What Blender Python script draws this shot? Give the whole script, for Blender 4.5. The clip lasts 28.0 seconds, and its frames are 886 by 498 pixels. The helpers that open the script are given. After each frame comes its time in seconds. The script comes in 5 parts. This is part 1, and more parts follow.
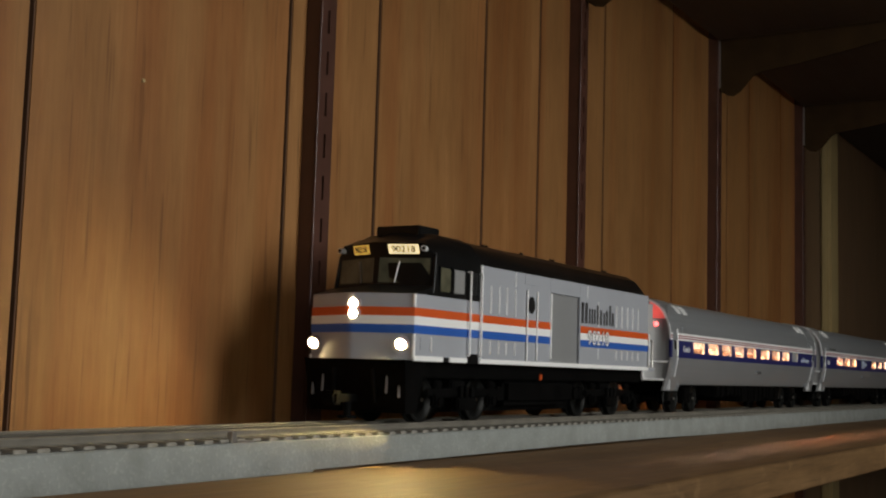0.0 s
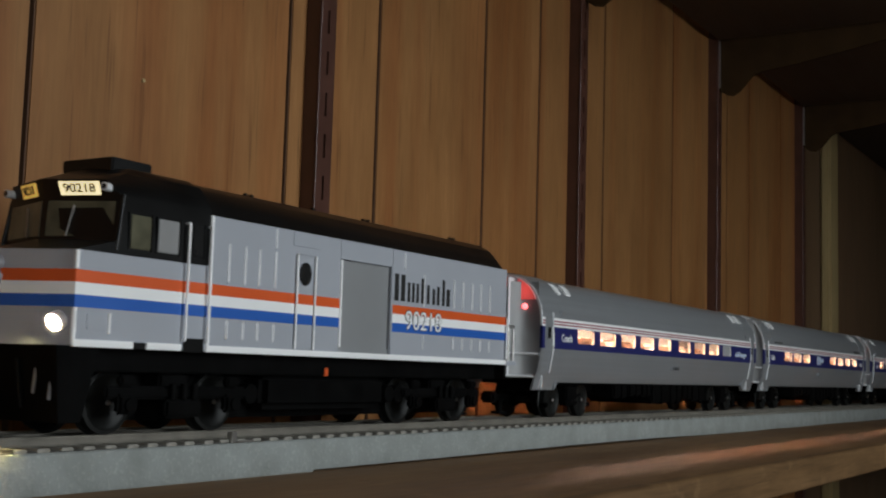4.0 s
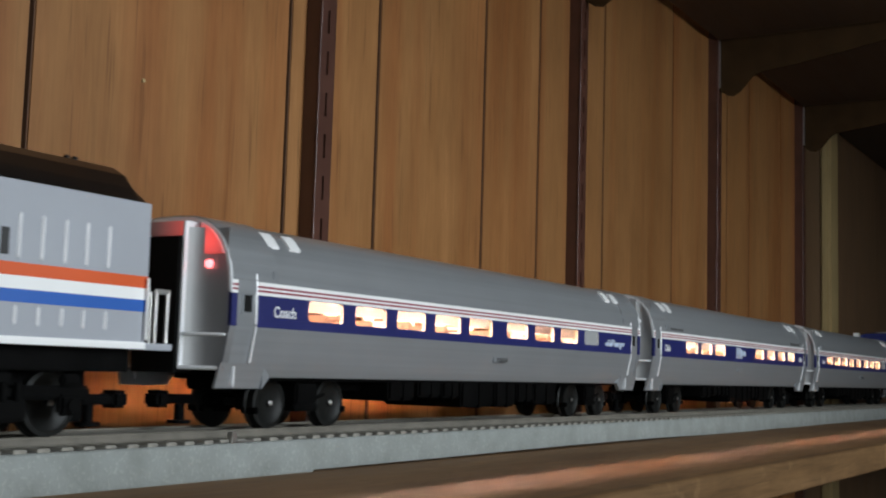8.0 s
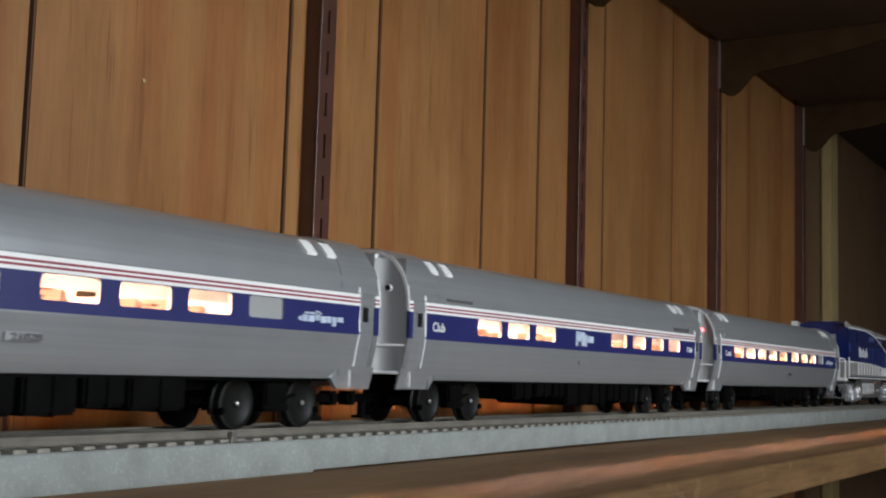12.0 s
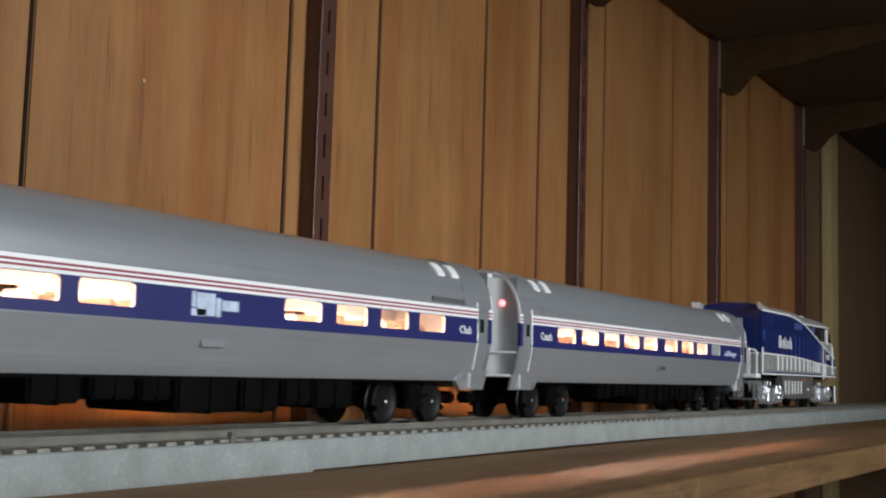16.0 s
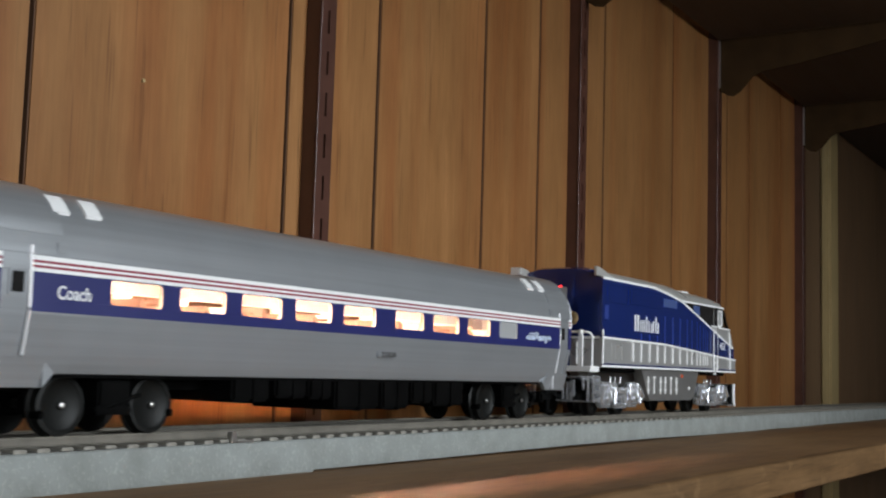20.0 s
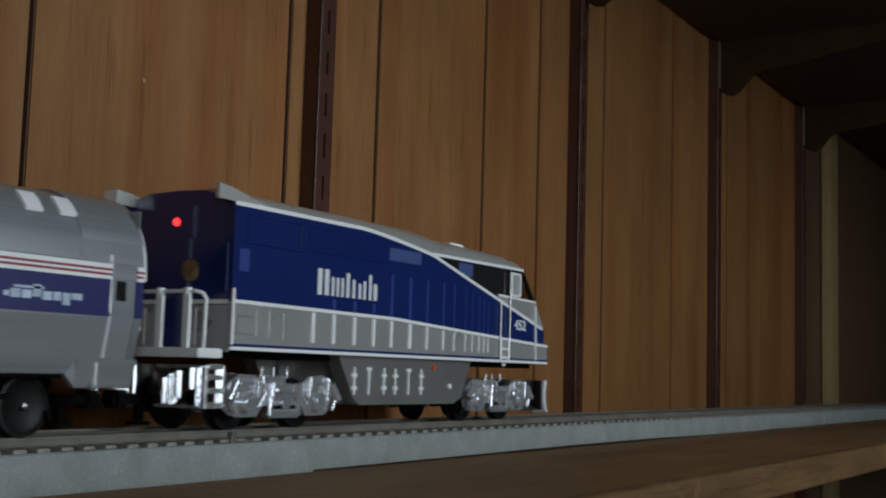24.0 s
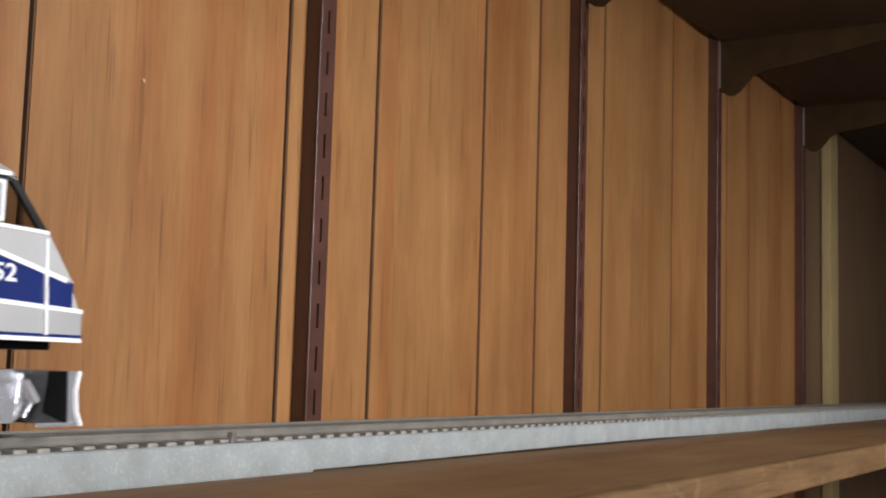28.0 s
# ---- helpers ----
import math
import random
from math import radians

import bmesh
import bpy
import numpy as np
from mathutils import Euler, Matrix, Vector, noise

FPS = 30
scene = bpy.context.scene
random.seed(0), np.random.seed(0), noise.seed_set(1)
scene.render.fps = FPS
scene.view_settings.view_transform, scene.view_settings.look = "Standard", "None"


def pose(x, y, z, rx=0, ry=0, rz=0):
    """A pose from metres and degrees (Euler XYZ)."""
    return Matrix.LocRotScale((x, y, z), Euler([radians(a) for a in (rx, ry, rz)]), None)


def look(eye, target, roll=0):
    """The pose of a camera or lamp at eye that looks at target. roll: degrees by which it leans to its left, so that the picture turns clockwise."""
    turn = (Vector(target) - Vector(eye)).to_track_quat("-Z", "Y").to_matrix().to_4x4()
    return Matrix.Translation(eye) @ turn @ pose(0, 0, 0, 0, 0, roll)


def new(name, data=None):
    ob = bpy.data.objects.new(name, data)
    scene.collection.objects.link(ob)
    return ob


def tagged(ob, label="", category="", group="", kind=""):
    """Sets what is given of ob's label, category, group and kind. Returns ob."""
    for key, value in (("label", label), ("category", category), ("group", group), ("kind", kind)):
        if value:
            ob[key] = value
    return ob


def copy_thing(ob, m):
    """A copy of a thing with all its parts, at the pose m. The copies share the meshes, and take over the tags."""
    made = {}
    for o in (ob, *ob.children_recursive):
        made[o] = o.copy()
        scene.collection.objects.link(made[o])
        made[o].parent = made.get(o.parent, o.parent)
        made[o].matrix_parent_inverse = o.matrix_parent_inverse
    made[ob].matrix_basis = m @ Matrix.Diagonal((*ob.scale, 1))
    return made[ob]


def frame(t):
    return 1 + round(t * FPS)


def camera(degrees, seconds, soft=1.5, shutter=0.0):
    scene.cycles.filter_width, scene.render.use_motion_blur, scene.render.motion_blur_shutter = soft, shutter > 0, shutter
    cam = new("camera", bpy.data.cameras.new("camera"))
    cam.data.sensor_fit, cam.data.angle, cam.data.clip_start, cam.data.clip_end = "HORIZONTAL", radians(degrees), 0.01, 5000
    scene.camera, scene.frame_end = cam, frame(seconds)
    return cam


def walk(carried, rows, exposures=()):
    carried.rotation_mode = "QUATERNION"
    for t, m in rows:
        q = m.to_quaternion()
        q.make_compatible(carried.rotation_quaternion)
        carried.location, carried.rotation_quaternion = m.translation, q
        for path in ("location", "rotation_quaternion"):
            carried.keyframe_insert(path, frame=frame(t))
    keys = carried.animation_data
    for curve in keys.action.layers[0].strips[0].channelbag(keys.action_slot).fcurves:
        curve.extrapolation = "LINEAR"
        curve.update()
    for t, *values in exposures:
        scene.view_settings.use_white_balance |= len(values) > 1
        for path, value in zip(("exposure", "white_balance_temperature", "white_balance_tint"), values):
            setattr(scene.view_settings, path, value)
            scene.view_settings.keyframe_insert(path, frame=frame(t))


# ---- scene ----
# Plan: x runs along the shelf, y into the panelled wall, z up from the shelf's top.
EYE = (0.0, 0.0, 0.0458)
AIM = (0.84997, 0.51682, 0.10223 + 0.0458)
cam = camera(40.67, 28.0, soft=2.1, shutter=0.5)
walk(cam, [(0, look(EYE, AIM, 1.6625)), (28, look(EYE, AIM, 1.6625))],
     exposures=[(0, -0.60, 7480, 13), (2, -0.63, 7250, 13), (3.5, -0.63, 6750, 11), (5.5, -0.61, 6520, 9), (7, -0.46, 6480, 9), (8, -0.07, 6500, 10), (9, 0.11, 6520, 11),
                (12, 0.02, 6620, 12), (15, 0.14, 6620, 12), (18, 0.03, 6620, 12), (20, 0.05, 6600, 12), (21.5, -0.05, 6420, 10), (23.5, -0.88, 6230, 7), (25, -0.73, 6230, 7), (25.5, -0.27, 6050, 10),
                (26, 0.12, 6250, 11), (27, 0.55, 6550, 14), (28, 0.77, 6850, 19)])

# ---- light ----
world = bpy.data.worlds.new("world")
scene.world = world
world.use_nodes = True
sky = world.node_tree.nodes.new("ShaderNodeTexSky")
sky.sky_type, sky.sun_disc = "NISHITA", False
sky.sun_elevation, sky.sun_rotation = radians(35), radians(200)
world.node_tree.links.new(sky.outputs[0], world.node_tree.nodes["Background"].inputs[0])
world.node_tree.nodes["Background"].inputs[1].default_value = 0.1

WALL = 0.4404          # face of the panelling
SHELF_FRONT, SHELF_BACK = 0.19, 0.4288
UPPER_FRONT = -0.12    # upper shelf extended forward, unseen, to shade the top of the wall
TRACK_Y, RAIL_Z = 0.3575, 0.0203
WEST, EAST = -2.3, 3.3
ROOM_Y, FLOOR_Z, CEIL_Z = -1.0, -1.15, 1.30


# two unseen openings in the front wall: bright opposite the shelf, an added dimmer fill further west
WINDOWS = [((0.46, 0.80, 0.10, 0.90), 19.0), ((-1.35, -0.75, 0.0, 0.50), 12.0)]


def daylight():
    for (x0, x1, z0, z1), watts in WINDOWS:
        lamp = bpy.data.lights.new("opening_light", "AREA")
        lamp.shape, lamp.size, lamp.size_y = "RECTANGLE", x1 - x0, z1 - z0
        lamp.energy, lamp.color = watts, (0.86, 0.95, 1.0)
        ob = new("opening_light", lamp)
        c = ((x0 + x1) / 2, ROOM_Y - 0.05, (z0 + z1) / 2)
        ob.matrix_world = look(c, (c[0], c[1] + 1, c[2]))


daylight()


# ---- materials ----
def nodes_of(name):
    m = bpy.data.materials.new(name)
    m.use_nodes = True
    nt = m.node_tree
    return m, nt, nt.nodes["Principled BSDF"], nt.nodes.new, nt.links.new


def plain(name, col, rough=0.5, metal=0.0, vary=0.12, scale=60.0, bump=0.02, coat=0.0, spec=0.5, spread=0.08):
    """Paint, plastic or metal with a little unevenness at two scales."""
    m, nt, bsdf, add, link = nodes_of(name)
    tc = add("ShaderNodeTexCoord")
    n1, n2 = add("ShaderNodeTexNoise"), add("ShaderNodeTexNoise")
    n1.inputs["Scale"].default_value, n2.inputs["Scale"].default_value = scale, scale * 14
    n1.inputs["Detail"].default_value = 5
    for n in (n1, n2):
        link(tc.outputs["Object"], n.inputs["Vector"])
    ramp = add("ShaderNodeValToRGB")
    ramp.color_ramp.elements[0].position, ramp.color_ramp.elements[1].position = 0.3, 0.7
    ramp.color_ramp.elements[0].color = (*[c * (1 - vary) for c in col], 1)
    ramp.color_ramp.elements[1].color = (*[min(1, c * (1 + vary)) for c in col], 1)
    link(n1.outputs[0], ramp.inputs[0])
    link(ramp.outputs[0], bsdf.inputs["Base Color"])
    rr = add("ShaderNodeMapRange")
    rr.inputs["To Min"].default_value, rr.inputs["To Max"].default_value = max(0.03, rough - spread), min(1, rough + spread)
    link(n1.outputs[0], rr.inputs["Value"])
    link(rr.outputs[0], bsdf.inputs["Roughness"])
    if bump:
        b = add("ShaderNodeBump")
        b.inputs["Strength"].default_value, b.inputs["Distance"].default_value = bump * 5, 0.0003
        link(n2.outputs[0], b.inputs["Height"])
        link(b.outputs[0], bsdf.inputs["Normal"])
    bsdf.inputs["Metallic"].default_value = metal
    bsdf.inputs["Coat Weight"].default_value = coat
    bsdf.inputs["Specular IOR Level"].default_value = spec
    return m


def wood(name, dark, mid, light, axis, rough=0.45, knots=0.0, fine=1.0, spec=0.5, mottle=0.10, pores=0.0, bands=0.0):
    """Wood grain that runs along one axis (0 = x, 2 = z), each board with its own tone."""
    m, nt, bsdf, add, link = nodes_of(name)
    tc, info = add("ShaderNodeTexCoord"), add("ShaderNodeObjectInfo")
    shift = add("ShaderNodeVectorMath")
    shift.operation = "ADD"
    off = add("ShaderNodeMath")
    off.operation = "MULTIPLY"
    off.inputs[1].default_value = 37.0
    link(info.outputs["Random"], off.inputs[0])
    link(tc.outputs["Object"], shift.inputs[0])
    link(off.outputs[0], shift.inputs[1])
    outs = []
    for across, along, det in ((12 * fine, 1.5, 5), (62 * fine, 5.5, 5), (300 * fine, 24.0, 3)):
        mp = add("ShaderNodeMapping")
        sc = [across] * 3
        sc[axis] = along
        mp.inputs["Scale"].default_value = sc
        mp.inputs["Rotation"].default_value = (0.0, 0.035, 0.0)
        link(shift.outputs[0], mp.inputs[0])
        n = add("ShaderNodeTexNoise")
        n.inputs["Scale"].default_value, n.inputs["Detail"].default_value, n.inputs["Distortion"].default_value = 1.0, det, 1.1
        link(mp.outputs[0], n.inputs["Vector"])
        outs.append(n)
    mix1 = add("ShaderNodeMix")
    mix1.inputs[0].default_value = 0.42
    link(outs[0].outputs[0], mix1.inputs[2])
    link(outs[1].outputs[0], mix1.inputs[3])
    mix2 = add("ShaderNodeMix")
    mix2.inputs[0].default_value = 0.30
    link(mix1.outputs[0], mix2.inputs[2])
    link(outs[2].outputs[0], mix2.inputs[3])
    ramp = add("ShaderNodeValToRGB")
    e = ramp.color_ramp.elements
    e[0].position, e[1].position = 0.36, 0.64
    e[0].color, e[1].color = (*dark, 1), (*light, 1)
    k = e.new(0.5)
    k.color = (*mid, 1)
    link(mix2.outputs[0], ramp.inputs[0])
    hsv = add("ShaderNodeHueSaturation")
    tone = add("ShaderNodeMapRange")
    tone.inputs["To Min"].default_value, tone.inputs["To Max"].default_value = 0.90, 1.10
    link(info.outputs["Random"], tone.inputs["Value"])
    link(tone.outputs[0], hsv.inputs["Value"])
    link(ramp.outputs[0], hsv.inputs["Color"])
    cloud, cr = add("ShaderNodeTexNoise"), add("ShaderNodeMapRange")
    cm = add("ShaderNodeMapping")
    cs = [16.0] * 3
    cs[axis] = 9.0
    cm.inputs["Scale"].default_value = cs
    link(shift.outputs[0], cm.inputs[0])
    link(cm.outputs[0], cloud.inputs["Vector"])
    cloud.inputs["Scale"].default_value, cloud.inputs["Detail"].default_value, cloud.inputs["Roughness"].default_value = 1.0, 6, 0.6
    cr.inputs["From Min"].default_value, cr.inputs["From Max"].default_value = 0.3, 0.7
    cr.inputs["To Min"].default_value, cr.inputs["To Max"].default_value = 1 - mottle, 1 + mottle
    link(cloud.outputs[0], cr.inputs["Value"])
    if bands:
        bm_, bn, bmix = add("ShaderNodeMapping"), add("ShaderNodeTexNoise"), add("ShaderNodeMix")
        bs = [26.0] * 3
        bs[axis] = 1.2
        bm_.inputs["Scale"].default_value = bs
        link(shift.outputs[0], bm_.inputs[0])
        link(bm_.outputs[0], bn.inputs["Vector"])
        bn.inputs["Scale"].default_value, bn.inputs["Detail"].default_value = 1.0, 4
        bramp = add("ShaderNodeMapRange")
        bramp.inputs["From Min"].default_value, bramp.inputs["From Max"].default_value, bramp.inputs["To Max"].default_value = 0.48, 0.66, bands
        link(bn.outputs[0], bramp.inputs["Value"])
        bmix.data_type, bmix.blend_type = "RGBA", "MULTIPLY"
        link(bramp.outputs[0], bmix.inputs[0])
        link(hsv.outputs[0], bmix.inputs[6])
        bmix.inputs[7].default_value = (0.86, 0.68, 0.58, 1)
        toned = bmix.outputs[2]
    else:
        toned = hsv.outputs[0]
    cmix = add("ShaderNodeVectorMath")
    cmix.operation = "SCALE"
    link(toned, cmix.inputs[0])
    link(cr.outputs[0], cmix.inputs["Scale"])
    last = cmix.outputs[0]
    if pores:
        pm, pn, pr, px = add("ShaderNodeMapping"), add("ShaderNodeTexNoise"), add("ShaderNodeMapRange"), add("ShaderNodeVectorMath")
        ps = [420.0] * 3
        ps[axis] = 13.0
        pm.inputs["Scale"].default_value = ps
        link(shift.outputs[0], pm.inputs[0])
        link(pm.outputs[0], pn.inputs["Vector"])
        pn.inputs["Scale"].default_value, pn.inputs["Detail"].default_value = 1.0, 2
        pr.inputs["From Min"].default_value, pr.inputs["From Max"].default_value = 0.62, 0.74
        pr.inputs["To Min"].default_value, pr.inputs["To Max"].default_value = 1.0, 1.0 - pores
        link(pn.outputs[0], pr.inputs["Value"])
        px.operation = "SCALE"
        link(last, px.inputs[0])
        link(pr.outputs[0], px.inputs["Scale"])
        last = px.outputs[0]
    if knots:
        v = add("ShaderNodeTexNoise")
        v.inputs["Scale"].default_value, v.inputs["Detail"].default_value = 38, 6
        link(tc.outputs["Object"], v.inputs["Vector"])
        kr = add("ShaderNodeValToRGB")
        kr.color_ramp.elements[0].position, kr.color_ramp.elements[1].position = 0.58, 0.72
        link(v.outputs[0], kr.inputs[0])
        km = add("ShaderNodeMath")
        km.operation = "MULTIPLY"
        km.inputs[1].default_value = knots
        link(kr.outputs[0], km.inputs[0])
        kmix = add("ShaderNodeMix")
        kmix.data_type = "RGBA"
        link(km.outputs[0], kmix.inputs[0])
        link(last, kmix.inputs[6])
        kmix.inputs[7].default_value = (light[0] * 1.5, light[1] * 1.6, light[2] * 1.7, 1)
        last = kmix.outputs[2]
    link(last, bsdf.inputs["Base Color"])
    rr = add("ShaderNodeMapRange")
    rr.inputs["To Min"].default_value, rr.inputs["To Max"].default_value = rough - 0.1, rough + 0.12
    bsdf.inputs["Specular IOR Level"].default_value = spec
    link(outs[1].outputs[0], rr.inputs["Value"])
    link(rr.outputs[0], bsdf.inputs["Roughness"])
    b = add("ShaderNodeBump")
    b.inputs["Strength"].default_value, b.inputs["Distance"].default_value = 0.25, 0.0004
    link(mix2.outputs[0], b.inputs["Height"])
    link(b.outputs[0], bsdf.inputs["Normal"])
    return m


def fluted(name, col, rough, metal, depth=0.22, spec=0.5):
    """Painted fluted metal: fine streaks along the car, a little dust, a soft sheen."""
    m, nt, bsdf, add, link = nodes_of(name)
    tc = add("ShaderNodeTexCoord")
    mp, fine, dust = add("ShaderNodeMapping"), add("ShaderNodeTexNoise"), add("ShaderNodeTexNoise")
    mp.inputs["Scale"].default_value = (5.0, 420.0, 420.0)
    link(tc.outputs["Object"], mp.inputs[0])
    link(mp.outputs[0], fine.inputs["Vector"])
    fine.inputs["Scale"].default_value, fine.inputs["Detail"].default_value = 1.0, 3
    link(tc.outputs["Object"], dust.inputs["Vector"])
    dust.inputs["Scale"].default_value, dust.inputs["Detail"].default_value = 45, 6
    mix = add("ShaderNodeMix")
    mix.inputs[0].default_value = 0.35
    link(fine.outputs[0], mix.inputs[2])
    link(dust.outputs[0], mix.inputs[3])
    ramp = add("ShaderNodeValToRGB")
    ramp.color_ramp.elements[0].position, ramp.color_ramp.elements[1].position = 0.32, 0.68
    ramp.color_ramp.elements[0].color = (*[c * 0.925 for c in col], 1)
    ramp.color_ramp.elements[1].color = (*[c * 1.065 for c in col], 1)
    link(mix.outputs[0], ramp.inputs[0])
    link(ramp.outputs[0], bsdf.inputs["Base Color"])
    rr = add("ShaderNodeMapRange")
    rr.inputs["To Min"].default_value, rr.inputs["To Max"].default_value = rough - 0.06, rough + 0.08
    link(mix.outputs[0], rr.inputs["Value"])
    link(rr.outputs[0], bsdf.inputs["Roughness"])
    b = add("ShaderNodeBump")
    b.inputs["Strength"].default_value, b.inputs["Distance"].default_value = depth, 0.0003
    link(fine.outputs[0], b.inputs["Height"])
    link(b.outputs[0], bsdf.inputs["Normal"])
    bsdf.inputs["Metallic"].default_value = metal
    bsdf.inputs["Specular IOR Level"].default_value = spec
    return m


def speckled(name, base, spots, scale, rough=0.9, lo=0.55, hi=0.66):
    """Foam or cast stone with light and dark specks."""
    m, nt, bsdf, add, link = nodes_of(name)
    tc = add("ShaderNodeTexCoord")
    n1, n2 = add("ShaderNodeTexNoise"), add("ShaderNodeTexNoise")
    n1.inputs["Scale"].default_value, n2.inputs["Scale"].default_value = scale, scale * 0.12
    n1.inputs["Detail"].default_value = n2.inputs["Detail"].default_value = 6
    for n in (n1, n2):
        link(tc.outputs["Object"], n.inputs["Vector"])
    r1 = add("ShaderNodeValToRGB")
    r1.color_ramp.elements[0].position, r1.color_ramp.elements[1].position = lo, hi
    r1.color_ramp.elements[0].color, r1.color_ramp.elements[1].color = (*base, 1), (*spots, 1)
    link(n1.outputs[0], r1.inputs[0])
    r2 = add("ShaderNodeValToRGB")
    r2.color_ramp.elements[0].position, r2.color_ramp.elements[1].position = 0.3, 0.7
    r2.color_ramp.elements[0].color, r2.color_ramp.elements[1].color = (0.78, 0.78, 0.76, 1), (1, 1, 1, 1)
    link(n2.outputs[0], r2.inputs[0])
    mx = add("ShaderNodeMix")
    mx.data_type, mx.blend_type = "RGBA", "MULTIPLY"
    mx.inputs[0].default_value = 1
    link(r1.outputs[0], mx.inputs[6])
    link(r2.outputs[0], mx.inputs[7])
    link(mx.outputs[2], bsdf.inputs["Base Color"])
    bsdf.inputs["Roughness"].default_value = rough
    b = add("ShaderNodeBump")
    b.inputs["Strength"].default_value, b.inputs["Distance"].default_value = 0.5, 0.0006
    link(n1.outputs[0], b.inputs["Height"])
    link(b.outputs[0], bsdf.inputs["Normal"])
    return m


def painted_glow(name, col, centre, reach, strength):
    """Emission that fades from a point, in metres of the vehicle's space: a housing lit from behind, or red spill
    painted on a panel.
    """
    m, nt, bsdf, add, link = nodes_of(name)
    tc, d, r, p = add("ShaderNodeTexCoord"), add("ShaderNodeVectorMath"), add("ShaderNodeMapRange"), add("ShaderNodeMath")
    d.operation, p.operation = "DISTANCE", "POWER"
    d.inputs[1].default_value = centre
    link(tc.outputs["Object"], d.inputs[0])
    link(d.outputs["Value"], r.inputs["Value"])
    r.inputs["From Max"].default_value, r.inputs["To Min"].default_value, r.inputs["To Max"].default_value = reach, 1.0, 0.0
    link(r.outputs[0], p.inputs[0])
    p.inputs[1].default_value = 2.2
    s = add("ShaderNodeMath")
    s.operation = "MULTIPLY"
    s.inputs[1].default_value = strength
    link(p.outputs[0], s.inputs[0])
    link(s.outputs[0], bsdf.inputs["Emission Strength"])
    bsdf.inputs["Emission Color"].default_value = (*col, 1)
    bsdf.inputs["Base Color"].default_value = (0.42, 0.30, 0.30, 1)
    bsdf.inputs["Roughness"].default_value = 0.3
    return m


def glow(name, col, strength):
    m, nt, bsdf, add, link = nodes_of(name)
    bsdf.inputs["Base Color"].default_value = (*col, 1)
    bsdf.inputs["Emission Color"].default_value = (*col, 1)
    bsdf.inputs["Emission Strength"].default_value = strength
    bsdf.inputs["Roughness"].default_value = 0.3
    return m


def clear(name, tint, gloss=0.12):
    """A thin pane: most light passes straight, a little is mirrored."""
    m, nt, bsdf, add, link = nodes_of(name)
    t, g, mx = add("ShaderNodeBsdfTransparent"), add("ShaderNodeBsdfGlossy"), add("ShaderNodeMixShader")
    t.inputs[0].default_value = (*tint, 1)
    g.inputs["Roughness"].default_value = 0.06
    mx.inputs[0].default_value = gloss
    link(t.outputs[0], mx.inputs[1])
    link(g.outputs[0], mx.inputs[2])
    link(mx.outputs[0], nt.nodes["Material Output"].inputs[0])
    return m


